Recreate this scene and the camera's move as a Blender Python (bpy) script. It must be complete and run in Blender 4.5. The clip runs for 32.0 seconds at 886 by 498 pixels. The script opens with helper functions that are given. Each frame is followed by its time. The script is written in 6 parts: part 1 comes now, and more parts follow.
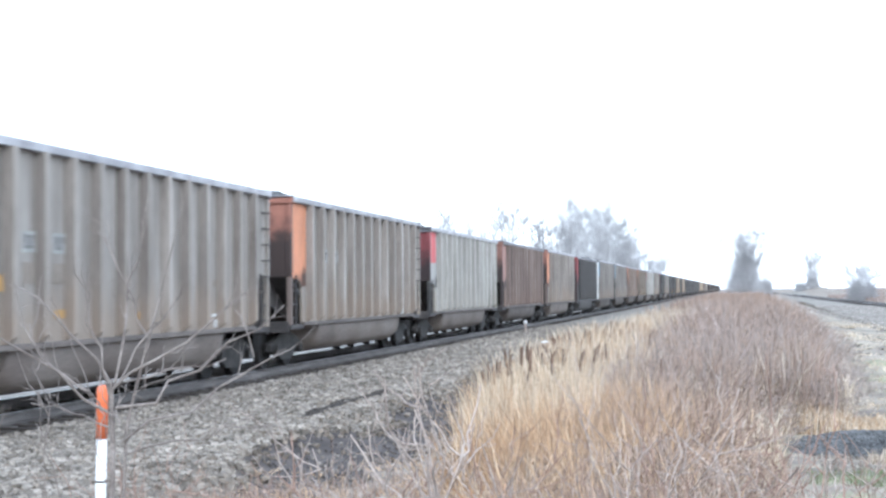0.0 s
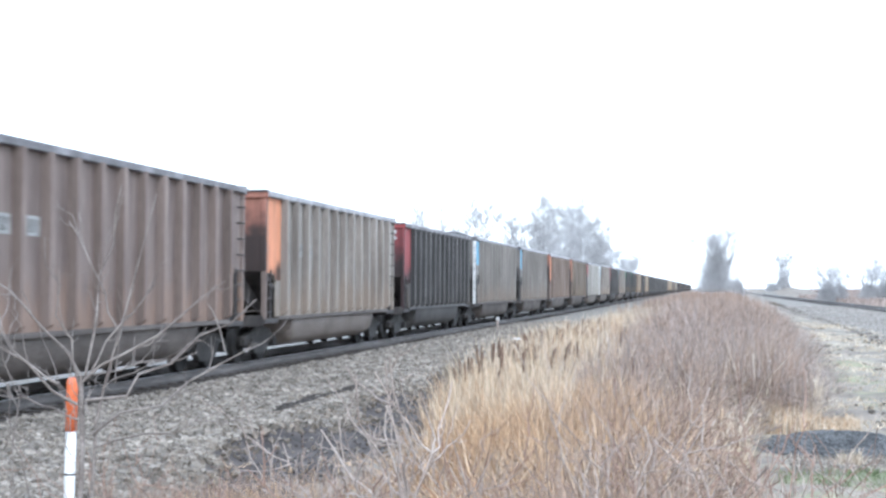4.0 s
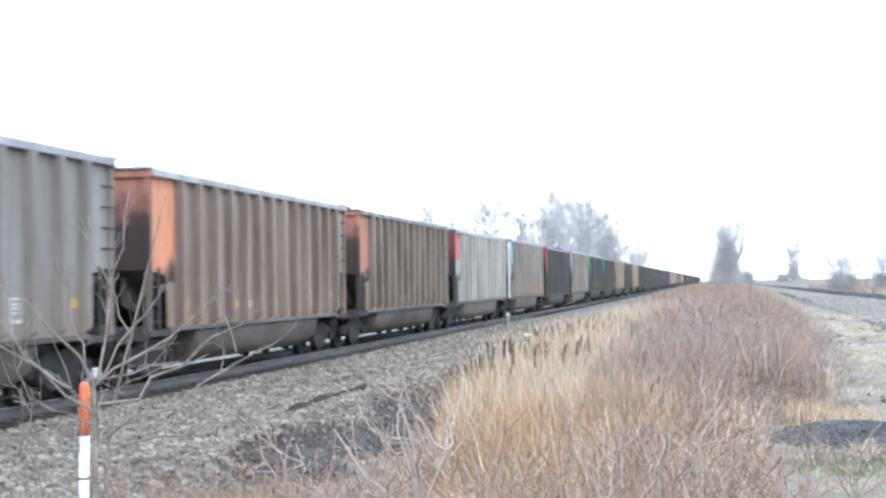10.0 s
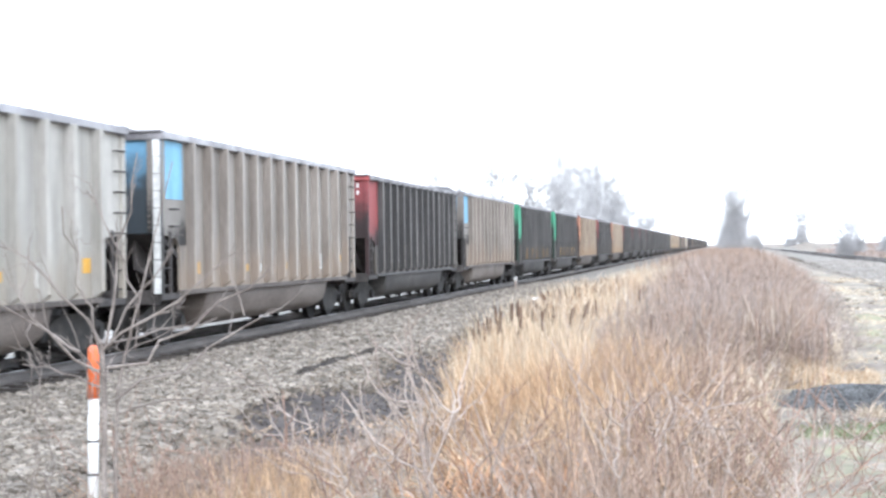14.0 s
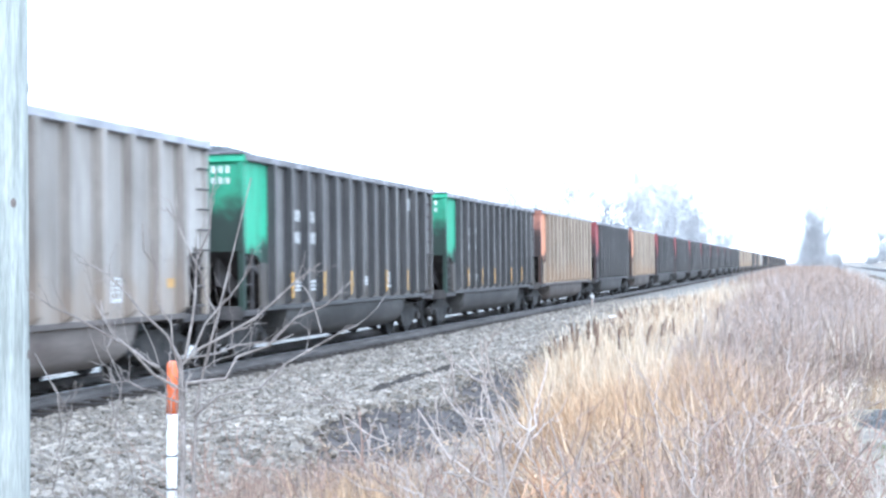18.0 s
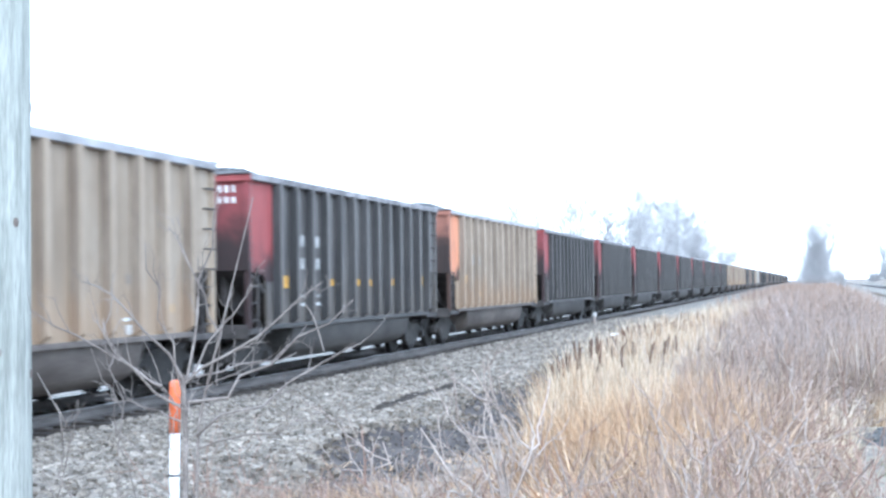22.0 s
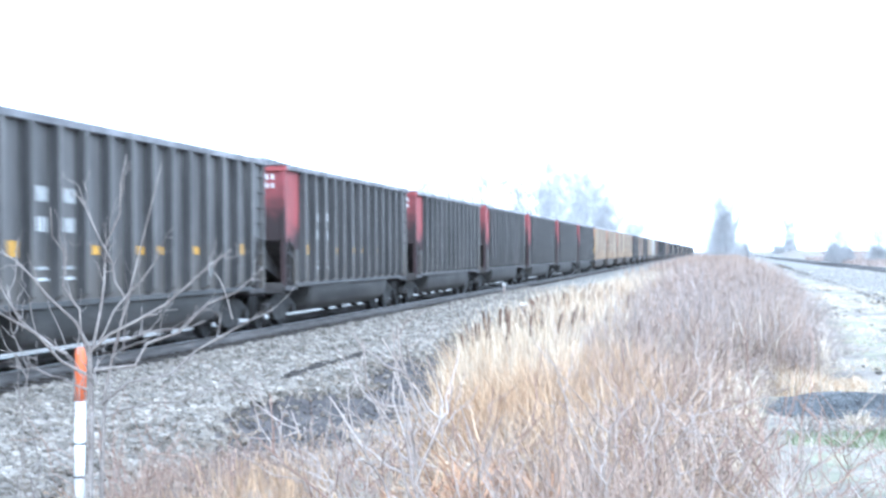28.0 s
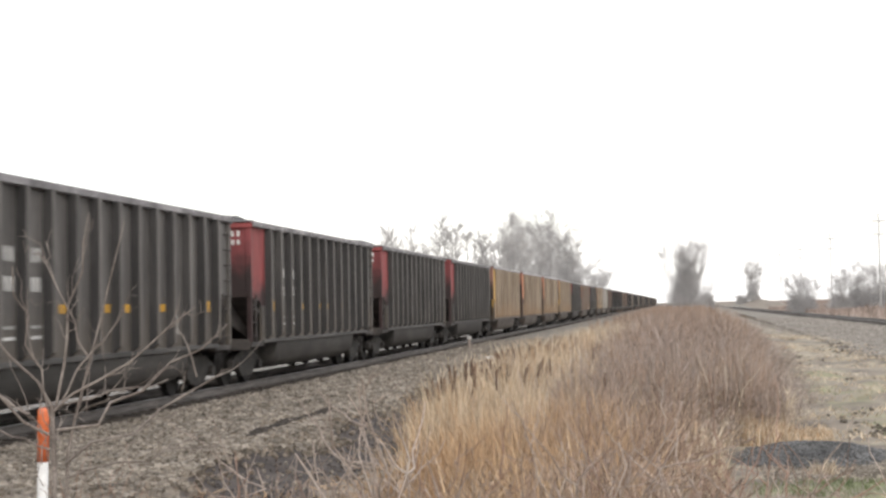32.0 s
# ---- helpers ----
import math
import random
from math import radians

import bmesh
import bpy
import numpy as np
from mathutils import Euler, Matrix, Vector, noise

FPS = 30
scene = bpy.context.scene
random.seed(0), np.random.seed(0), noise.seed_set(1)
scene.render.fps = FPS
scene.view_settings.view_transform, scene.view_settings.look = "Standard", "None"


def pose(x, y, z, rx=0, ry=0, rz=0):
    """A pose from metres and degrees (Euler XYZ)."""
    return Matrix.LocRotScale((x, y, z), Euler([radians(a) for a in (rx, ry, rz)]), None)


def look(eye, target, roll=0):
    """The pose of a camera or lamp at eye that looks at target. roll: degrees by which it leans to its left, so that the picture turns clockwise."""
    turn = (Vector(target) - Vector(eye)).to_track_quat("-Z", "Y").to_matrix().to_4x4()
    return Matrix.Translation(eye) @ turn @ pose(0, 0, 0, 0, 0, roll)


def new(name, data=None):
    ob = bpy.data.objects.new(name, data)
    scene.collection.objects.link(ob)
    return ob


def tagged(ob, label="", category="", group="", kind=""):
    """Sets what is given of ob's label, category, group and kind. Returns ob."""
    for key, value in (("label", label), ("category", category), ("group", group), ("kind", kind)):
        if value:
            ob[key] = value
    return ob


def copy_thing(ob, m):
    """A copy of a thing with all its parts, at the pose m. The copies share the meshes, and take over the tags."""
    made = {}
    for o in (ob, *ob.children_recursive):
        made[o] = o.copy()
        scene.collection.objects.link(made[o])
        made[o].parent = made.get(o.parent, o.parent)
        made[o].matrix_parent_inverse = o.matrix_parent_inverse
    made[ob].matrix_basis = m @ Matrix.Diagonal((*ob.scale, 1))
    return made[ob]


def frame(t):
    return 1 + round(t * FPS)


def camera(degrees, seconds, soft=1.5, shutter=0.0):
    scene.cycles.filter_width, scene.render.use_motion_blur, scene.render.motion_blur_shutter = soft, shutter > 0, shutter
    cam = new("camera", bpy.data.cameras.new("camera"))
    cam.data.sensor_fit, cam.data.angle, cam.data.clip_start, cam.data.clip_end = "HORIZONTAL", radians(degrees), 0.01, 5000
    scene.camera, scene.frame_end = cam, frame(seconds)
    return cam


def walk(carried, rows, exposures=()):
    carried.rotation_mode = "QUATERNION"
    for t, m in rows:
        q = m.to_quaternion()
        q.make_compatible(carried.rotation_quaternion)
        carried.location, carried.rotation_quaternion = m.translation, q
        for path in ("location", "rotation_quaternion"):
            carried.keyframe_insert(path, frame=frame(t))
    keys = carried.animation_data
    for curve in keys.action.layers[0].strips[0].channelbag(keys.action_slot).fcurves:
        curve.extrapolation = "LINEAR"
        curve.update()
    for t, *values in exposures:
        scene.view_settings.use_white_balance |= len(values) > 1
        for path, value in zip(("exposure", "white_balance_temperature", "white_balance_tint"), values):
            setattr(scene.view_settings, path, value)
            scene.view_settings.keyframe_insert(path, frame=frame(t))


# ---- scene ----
# ---- camera ----
EYE_Z = 1.62          # eye above the ground where the camera is held
RAIL_Z = -0.22        # top of the near track's rails
TRACK_X = -11.62      # middle of the near track, which runs along y
SPEED = 12.09         # metres a second, towards the camera
PITCH = 16.18         # from coupler to coupler
FIRST = 33.16         # where the second car's near end stands at the start

cam = camera(33.3, 32.0, soft=2.7, shutter=0.5)


def view(yaw, pitch, roll):
    """The held camera: yaw to the left of the track, pitch up, roll to its left."""
    return pose(0, 0, EYE_Z, 90 + pitch, 0, yaw) @ pose(0, 0, 0, 0, 0, roll)


PATH = [
    (0, view(11.03, 1.58, -0.31)),
    (0.5, view(11.16, 1.80, -0.60)),
    (1, view(11.52, 1.87, -0.17)),
    (1.5, view(11.10, 1.89, -0.48)),
    (2, view(10.39, 1.37, -0.29)),
    (2.5, view(9.99, 1.38, -0.14)),
    (3, view(9.88, 1.28, -0.03)),
    (3.5, view(9.85, 1.33, 0.33)),
    (5.5, view(10.36, 1.60, 0.11)),
    (6, view(10.08, 1.23, -0.17)),
    (6.5, view(10.20, 0.98, -0.07)),
    (7, view(10.67, 1.24, 0.02)),
    (7.5, view(10.32, 1.16, -0.31)),
    (8, view(10.31, 1.00, -0.49)),
    (8.5, view(10.41, 1.05, -0.77)),
    (9, view(10.60, 1.37, -0.63)),
    (9.5, view(10.52, 1.39, -0.84)),
    (10, view(10.34, 1.33, -0.77)),
    (10.5, view(10.14, 1.39, -0.55)),
    (11, view(10.12, 1.45, -0.68)),
    (11.5, view(10.82, 1.26, -1.18)),
    (12, view(12.30, 1.64, -0.57)),
    (12.5, view(12.89, 0.94, -0.14)),
    (13, view(10.39, 0.45, -0.98)),
    (13.5, view(9.22, -0.77, -0.66)),
    (14, view(10.65, -0.06, -0.75)),
    (14.5, view(12.01, -0.19, -1.12)),
    (16.5, view(13.62, 0.91, -0.86)),
    (17, view(13.62, 0.95, -0.93)),
    (17.5, view(13.40, 0.83, -0.75)),
    (18, view(13.59, 0.64, -0.62)),
    (18.5, view(13.77, 0.94, -1.04)),
    (19, view(13.87, 1.16, -0.76)),
    (19.5, view(14.32, 1.60, -0.72)),
    (20, view(14.13, 1.46, -0.93)),
    (20.5, view(14.00, 1.58, -0.89)),
    (21, view(14.42, 1.61, -0.77)),
    (21.5, view(14.04, 1.56, -0.94)),
    (22, view(13.67, 1.35, -0.77)),
    (22.5, view(13.24, 1.28, -0.30)),
    (23, view(11.84, 1.09, -0.64)),
    (23.5, view(10.86, 0.82, -0.84)),
    (24, view(11.21, 1.07, -0.97)),
    (24.5, view(12.47, 0.64, 0.28)),
    (26.5, view(13.27, 0.87, 0.07)),
    (27, view(12.91, 1.03, 0.04)),
    (27.5, view(11.72, 0.88, -0.46)),
    (28, view(10.22, 0.12, -0.29)),
    (28.5, view(8.65, -1.19, -0.65)),
    (29, view(7.05, 2.16, -0.59)),
    (29.5, view(7.52, 2.51, -1.04)),
    (30, view(7.99, 2.38, -1.03)),
    (30.5, view(8.10, 2.14, -1.04)),
    (31, view(8.10, 2.32, -1.21)),
    (31.5, view(8.32, 2.41, -1.27)),
    (32, view(8.82, 2.20, -1.03)),
]
EXPOSURES = [
    (0.0, 0.9, 5380, 7), (9.5, 0.9, 5430, 7), (12.0, 0.87, 5780, 8), (13.0, 1.22, 5780, 9), (14.5, 1.22, 5700, 9), (16.5, 1.38, 5080, 6), (18.0, 1.44, 5060, 6), (19.0, 1.42, 5030, 5), (20.0, 1.3, 5000, 4), (22.0, 1.26, 5050, 5),
    (23.0, 1.43, 4930, 4), (24.3, 1.36, 4900, 4), (27.0, 1.48, 4830, 4), (28.7, 1.64, 4880, 4),
    (29.0, 1.68, 5000, 4), (29.1, 1.5, 5050, 4), (29.3, 0.5, 5600, 6), (29.5, -0.4, 5700, 6), (29.8, 0.1, 6500, 10), (32.0, 0.2, 6700, 11),
]
walk(cam, PATH, EXPOSURES)

# ---- world and light ----
world = bpy.data.worlds.new("hazy_sky")
scene.world = world
world.use_nodes = True
nt = world.node_tree
nt.nodes.clear()
sky = nt.nodes.new("ShaderNodeTexSky")
sky.sky_type = "NISHITA"
sky.sun_disc = False
sky.sun_elevation, sky.sun_rotation = radians(38), radians(150)
sky.dust_density, sky.air_density = 2.5, 1.2
bg_sky = nt.nodes.new("ShaderNodeBackground")
bg_sky.inputs[1].default_value = 0.2
bg_cloud = nt.nodes.new("ShaderNodeBackground")
bg_cloud.inputs[0].default_value = (1.0, 1.0, 1.0, 1)
bg_cloud.inputs[1].default_value = 1.35
coord = nt.nodes.new("ShaderNodeTexCoord")
squash = nt.nodes.new("ShaderNodeMapping")
squash.inputs["Scale"].default_value = (1.0, 1.0, 3.0)
puffs = nt.nodes.new("ShaderNodeTexNoise")
puffs.inputs["Scale"].default_value = 1.7
puffs.inputs["Detail"].default_value = 5
ramp = nt.nodes.new("ShaderNodeMapRange")
ramp.inputs["From Min"].default_value, ramp.inputs["From Max"].default_value = 0.36, 0.58
ramp.inputs["To Min"].default_value, ramp.inputs["To Max"].default_value = 0.3, 1.0
mix = nt.nodes.new("ShaderNodeMixShader")
out = nt.nodes.new("ShaderNodeOutputWorld")
nt.links.new(coord.outputs["Generated"], squash.inputs[0])
nt.links.new(squash.outputs[0], puffs.inputs["Vector"])
nt.links.new(puffs.outputs[0], ramp.inputs[0])
nt.links.new(ramp.outputs[0], mix.inputs[0])
nt.links.new(sky.outputs[0], bg_sky.inputs[0])
nt.links.new(bg_sky.outputs[0], mix.inputs[1])
nt.links.new(bg_cloud.outputs[0], mix.inputs[2])
nt.links.new(mix.outputs[0], out.inputs[0])

sun = new("sun", bpy.data.lights.new("sun", "SUN"))
sun.data.energy, sun.data.angle, sun.data.color = 0.7, radians(25), (1.0, 0.96, 0.9)
sun.matrix_world = look((20, -30, 28), (0, 10, 0))

# ---- materials ----
def material(name, colours, scale=4.0, rough=0.85, bump=0.2, metal=0.0, stretch=(1, 1, 1), spread=0.0, fine=40.0, grain=0.25,
             attribute="", island=False):
    """A noise-mottled surface: two or three colours mixed at a coarse scale, grain at a fine one, bump from both.
    spread: how far the value differs from piece to piece."""
    m = bpy.data.materials.new(name)
    m.use_nodes = True
    t = m.node_tree
    b = t.nodes["Principled BSDF"]
    b.inputs["Roughness"].default_value, b.inputs["Metallic"].default_value = rough, metal
    co = t.nodes.new("ShaderNodeTexCoord")
    mp = t.nodes.new("ShaderNodeMapping")
    mp.inputs["Scale"].default_value = stretch
    info = t.nodes.new("ShaderNodeObjectInfo")
    shift = t.nodes.new("ShaderNodeVectorMath")
    shift.operation = "MULTIPLY_ADD"
    shift.inputs[1].default_value = (1, 1, 1)
    off = t.nodes.new("ShaderNodeMath")
    off.operation = "MULTIPLY"
    off.inputs[1].default_value = 37.0
    t.links.new(info.outputs["Random"], off.inputs[0])
    t.links.new(co.outputs["Object"], shift.inputs[0])
    t.links.new(off.outputs[0], shift.inputs[2])
    t.links.new(shift.outputs[0], mp.inputs[0])
    big = t.nodes.new("ShaderNodeTexNoise")
    big.inputs["Scale"].default_value, big.inputs["Detail"].default_value = scale, 6
    small = t.nodes.new("ShaderNodeTexNoise")
    small.inputs["Scale"].default_value, small.inputs["Detail"].default_value = fine, 3
    t.links.new(mp.outputs[0], big.inputs["Vector"])
    t.links.new(mp.outputs[0], small.inputs["Vector"])
    r = t.nodes.new("ShaderNodeValToRGB")
    n = len(colours)
    els = r.color_ramp.elements
    while len(els) < n:
        els.new(0.5)
    for i, c in enumerate(colours):
        els[i].position = 0.32 + 0.36 * i / max(1, n - 1)
        els[i].color = (*c, 1)
    t.links.new(big.outputs[0], r.inputs[0])
    hsv = t.nodes.new("ShaderNodeHueSaturation")
    val = t.nodes.new("ShaderNodeMapRange")
    val.inputs["To Min"].default_value, val.inputs["To Max"].default_value = 1 - grain, 1 + grain
    val.inputs["From Min"].default_value, val.inputs["From Max"].default_value = 0.3, 0.7
    t.links.new(small.outputs[0], val.inputs[0])
    t.links.new(r.outputs[0], hsv.inputs["Color"])
    last = val.outputs[0]
    if spread:
        rnd = t.nodes.new("ShaderNodeMapRange")
        rnd.inputs["To Min"].default_value, rnd.inputs["To Max"].default_value = 1 - spread, 1 + spread
        if island:
            geo = t.nodes.new("ShaderNodeNewGeometry")
            t.links.new(geo.outputs["Random Per Island"], rnd.inputs[0])
        else:
            t.links.new(info.outputs["Random"], rnd.inputs[0])
        mul = t.nodes.new("ShaderNodeMath")
        mul.operation = "MULTIPLY"
        t.links.new(last, mul.inputs[0])
        t.links.new(rnd.outputs[0], mul.inputs[1])
        last = mul.outputs[0]
    t.links.new(last, hsv.inputs["Value"])
    t.links.new(hsv.outputs[0], b.inputs["Base Color"])
    if bump:
        bp = t.nodes.new("ShaderNodeBump")
        bp.inputs["Strength"].default_value, bp.inputs["Distance"].default_value = bump, 0.02
        t.links.new(small.outputs[0], bp.inputs["Height"])
        t.links.new(bp.outputs[0], b.inputs["Normal"])
    return m


def grimed(name, paint, grime, low=1.9, high=2.7, rough=0.65):
    """Paint with streaked coal dust that thickens from the height high down to low, and run-down stains above."""
    m = material(name, (tuple(c * 0.8 for c in paint), paint, tuple(min(1, c * 1.12) for c in paint)), 2.5, rough, 0.15, 0.0,
                 (1.5, 1.5, 0.35), 0.06, 30, 0.1)
    t = m.node_tree
    b = t.nodes["Principled BSDF"]
    src = b.inputs["Base Color"].links[0].from_socket
    co = t.nodes.new("ShaderNodeTexCoord")
    sep = t.nodes.new("ShaderNodeSeparateXYZ")
    t.links.new(co.outputs["Object"], sep.inputs[0])
    ns = t.nodes.new("ShaderNodeTexNoise")
    ns.inputs["Scale"].default_value, ns.inputs["Detail"].default_value = 2.2, 6
    t.links.new(co.outputs["Object"], ns.inputs["Vector"])
    add = t.nodes.new("ShaderNodeMath")
    add.operation = "MULTIPLY_ADD"
    add.inputs[1].default_value = 1.3
    t.links.new(ns.outputs[0], add.inputs[0])
    t.links.new(sep.outputs[2], add.inputs[2])
    mr = t.nodes.new("ShaderNodeMapRange")
    mr.interpolation_type = "SMOOTHSTEP"
    mr.inputs["From Min"].default_value, mr.inputs["From Max"].default_value = low + 0.65, high + 0.65
    mr.inputs["To Min"].default_value, mr.inputs["To Max"].default_value = 0.93, 0.0
    t.links.new(add.outputs[0], mr.inputs[0])
    mx = t.nodes.new("ShaderNodeMixRGB")
    mx.inputs[2].default_value = (*grime, 1)
    t.links.new(mr.outputs[0], mx.inputs[0])
    t.links.new(src, mx.inputs[1])
    t.links.new(mx.outputs[0], b.inputs["Base Color"])
    return m


def weathered(m, dust, stain, low=1.15, high=2.2, most=0.7, streak=0.5):
    """Adds run-down stains and a ragged band of road dust that thins out upward from the sill."""
    t = m.node_tree
    b = t.nodes["Principled BSDF"]
    src = b.inputs["Base Color"].links[0].from_socket
    co = t.nodes.new("ShaderNodeTexCoord")
    info = t.nodes.new("ShaderNodeObjectInfo")
    off = t.nodes.new("ShaderNodeMath")
    off.operation = "MULTIPLY"
    off.inputs[1].default_value = 91.0
    t.links.new(info.outputs["Random"], off.inputs[0])
    shift = t.nodes.new("ShaderNodeCombineXYZ")
    t.links.new(off.outputs[0], shift.inputs[1])
    moved = t.nodes.new("ShaderNodeVectorMath")
    t.links.new(co.outputs["Object"], moved.inputs[0])
    t.links.new(shift.outputs[0], moved.inputs[1])
    layers = ((stain, (5.0, 5.0, 0.35), 1.0, 0.5, 0.72, streak), (stain, (1.2, 1.2, 0.9), 1.3, 0.52, 0.75, streak * 0.7))
    for colour, stretch, scale, a, z, amount in layers:
        mp = t.nodes.new("ShaderNodeMapping")
        mp.inputs["Scale"].default_value = stretch
        nz = t.nodes.new("ShaderNodeTexNoise")
        nz.inputs["Scale"].default_value, nz.inputs["Detail"].default_value = scale, 6
        mr = t.nodes.new("ShaderNodeMapRange")
        mr.inputs["From Min"].default_value, mr.inputs["From Max"].default_value, mr.inputs["To Max"].default_value = a, z, amount
        mx = t.nodes.new("ShaderNodeMixRGB")
        mx.inputs[2].default_value = (*colour, 1)
        t.links.new(moved.outputs[0], mp.inputs[0])
        t.links.new(mp.outputs[0], nz.inputs["Vector"])
        t.links.new(nz.outputs[0], mr.inputs[0])
        t.links.new(mr.outputs[0], mx.inputs[0])
        t.links.new(src, mx.inputs[1])
        src = mx.outputs[0]
    sep = t.nodes.new("ShaderNodeSeparateXYZ")
    t.links.new(co.outputs["Object"], sep.inputs[0])
    mp = t.nodes.new("ShaderNodeMapping")
    mp.inputs["Scale"].default_value = (3.0, 3.0, 0.7)
    nz = t.nodes.new("ShaderNodeTexNoise")
    nz.inputs["Scale"].default_value, nz.inputs["Detail"].default_value = 1.4, 7
    rise = t.nodes.new("ShaderNodeMath")
    rise.operation = "MULTIPLY_ADD"
    rise.inputs[1].default_value = 2.6
    mr = t.nodes.new("ShaderNodeMapRange")
    mr.interpolation_type = "SMOOTHSTEP"
    mr.inputs["From Min"].default_value, mr.inputs["From Max"].default_value = low + 1.3, high + 1.3
    mr.inputs["To Min"].default_value, mr.inputs["To Max"].default_value = most, 0.0
    mx = t.nodes.new("ShaderNodeMixRGB")
    mx.inputs[2].default_value = (*dust, 1)
    t.links.new(moved.outputs[0], mp.inputs[0])
    t.links.new(mp.outputs[0], nz.inputs["Vector"])
    t.links.new(nz.outputs[0], rise.inputs[0])
    t.links.new(sep.outputs[2], rise.inputs[2])
    t.links.new(rise.outputs[0], mr.inputs[0])
    t.links.new(mr.outputs[0], mx.inputs[0])
    t.links.new(src, mx.inputs[1])
    t.links.new(mx.outputs[0], b.inputs["Base Color"])


STREAK = (1.6, 1.6, 0.22)
TAN = material("dusty_aluminium", ((0.21, 0.187, 0.163), (0.302, 0.275, 0.244), (0.372, 0.345, 0.312)), 1.6, 0.6, 0.12, 0.15, STREAK, 0.1, 22, 0.12)
# Darker copies of the side paints put the ribs' shade into the colour.
TAN_SHADE = material("dusty_aluminium_shade_tone", ((0.15, 0.13, 0.112), (0.215, 0.189, 0.166), (0.272, 0.243, 0.217)), 1.6, 0.65, 0.12, 0.1, STREAK, 0.1, 22, 0.15)
PALE_SHADE = material("pale_aluminium_shade_tone", ((0.22, 0.21, 0.19), (0.3, 0.288, 0.265), (0.37, 0.358, 0.335)), 1.6, 0.6, 0.12, 0.15, STREAK, 0.08, 22, 0.12)
BROWN_SHADE = material("rusty_steel_shade_tone", ((0.1, 0.075, 0.064), (0.145, 0.112, 0.096), (0.19, 0.15, 0.13)), 1.6, 0.7, 0.12, 0.1, STREAK, 0.1, 22, 0.15)
BUFF_SHADE = material("buff_aluminium_shade_tone", ((0.165, 0.13, 0.098), (0.23, 0.188, 0.145), (0.29, 0.243, 0.193)), 1.6, 0.65, 0.12, 0.1, STREAK, 0.1, 22, 0.15)
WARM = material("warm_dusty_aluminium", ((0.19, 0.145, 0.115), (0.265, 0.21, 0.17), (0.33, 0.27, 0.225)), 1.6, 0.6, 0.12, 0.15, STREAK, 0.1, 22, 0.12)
WARM_SHADE = material("warm_aluminium_shade_tone", ((0.11, 0.083, 0.068), (0.16, 0.126, 0.106), (0.21, 0.17, 0.146)), 1.6, 0.65, 0.12, 0.1, STREAK, 0.1, 22, 0.15)
PALE = material("pale_aluminium", ((0.295, 0.28, 0.25), (0.395, 0.38, 0.345), (0.465, 0.45, 0.415)), 1.6, 0.55, 0.12, 0.2, STREAK, 0.08, 22, 0.1)
BROWN = material("rusty_dusty_steel", ((0.155, 0.118, 0.102), (0.22, 0.172, 0.15), (0.275, 0.222, 0.195)), 1.6, 0.7, 0.12, 0.1, STREAK, 0.1, 22, 0.12)
BUFF = material("buff_dusted_aluminium", ((0.26, 0.2, 0.14), (0.36, 0.29, 0.215), (0.43, 0.36, 0.28)), 1.6, 0.6, 0.12, 0.15, STREAK, 0.1, 22, 0.12)
BLACK = material("grey_dusted_black_paint", ((0.064, 0.06, 0.056), (0.11, 0.103, 0.097), (0.168, 0.158, 0.148)), 1.6, 0.55, 0.12, 0.0, STREAK, 0.15, 22, 0.2)
BLACK_SHADE = material("black_paint_shade_tone", ((0.016, 0.016, 0.017), (0.029, 0.028, 0.029), (0.05, 0.048, 0.047)), 2.0, 0.55, 0.12, 0.0, STREAK, 0.15, 22, 0.2)
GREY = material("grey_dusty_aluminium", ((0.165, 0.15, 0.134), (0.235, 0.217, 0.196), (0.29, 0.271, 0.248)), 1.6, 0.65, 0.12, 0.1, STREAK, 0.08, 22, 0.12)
GREY_SHADE = material("grey_aluminium_shade_tone", ((0.135, 0.122, 0.109), (0.192, 0.177, 0.16), (0.24, 0.223, 0.204)), 1.6, 0.65, 0.12, 0.1, STREAK, 0.08, 22, 0.12)
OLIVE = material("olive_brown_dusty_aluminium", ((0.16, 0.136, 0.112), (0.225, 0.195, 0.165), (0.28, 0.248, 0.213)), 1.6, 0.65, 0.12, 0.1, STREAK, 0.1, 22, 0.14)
OLIVE_SHADE = material("olive_brown_aluminium_shade_tone", ((0.09, 0.072, 0.055), (0.135, 0.11, 0.086), (0.18, 0.15, 0.12)), 1.6, 0.65, 0.12, 0.1, STREAK, 0.1, 22, 0.15)
for paint, dust, stain in ((TAN, (0.31, 0.25, 0.195), (0.16, 0.142, 0.128)), (WARM, (0.3, 0.21, 0.145), (0.13, 0.1, 0.085)), (PALE, (0.33, 0.29, 0.235), (0.24, 0.23, 0.21)),
                           (BROWN, (0.27, 0.18, 0.13), (0.1, 0.075, 0.065)), (BUFF, (0.36, 0.26, 0.17), (0.2, 0.155, 0.115)), (BLACK, (0.105, 0.09, 0.074), (0.032, 0.03, 0.029)),
                           (GREY, (0.24, 0.195, 0.155), (0.13, 0.116, 0.104)), (GREY_SHADE, (0.2, 0.163, 0.132), (0.11, 0.098, 0.088)),
                           (OLIVE, (0.27, 0.2, 0.135), (0.11, 0.092, 0.076)), (TAN_SHADE, (0.22, 0.172, 0.132), (0.11, 0.096, 0.085)), (BUFF_SHADE, (0.24, 0.165, 0.105), (0.12, 0.093, 0.07))):
    weathered(paint, dust, stain, streak=0.35)
GRIME = (0.018, 0.017, 0.017)
ORANGE = grimed("orange_panel_paint", (0.62, 0.265, 0.14), GRIME, 1.9, 2.4)
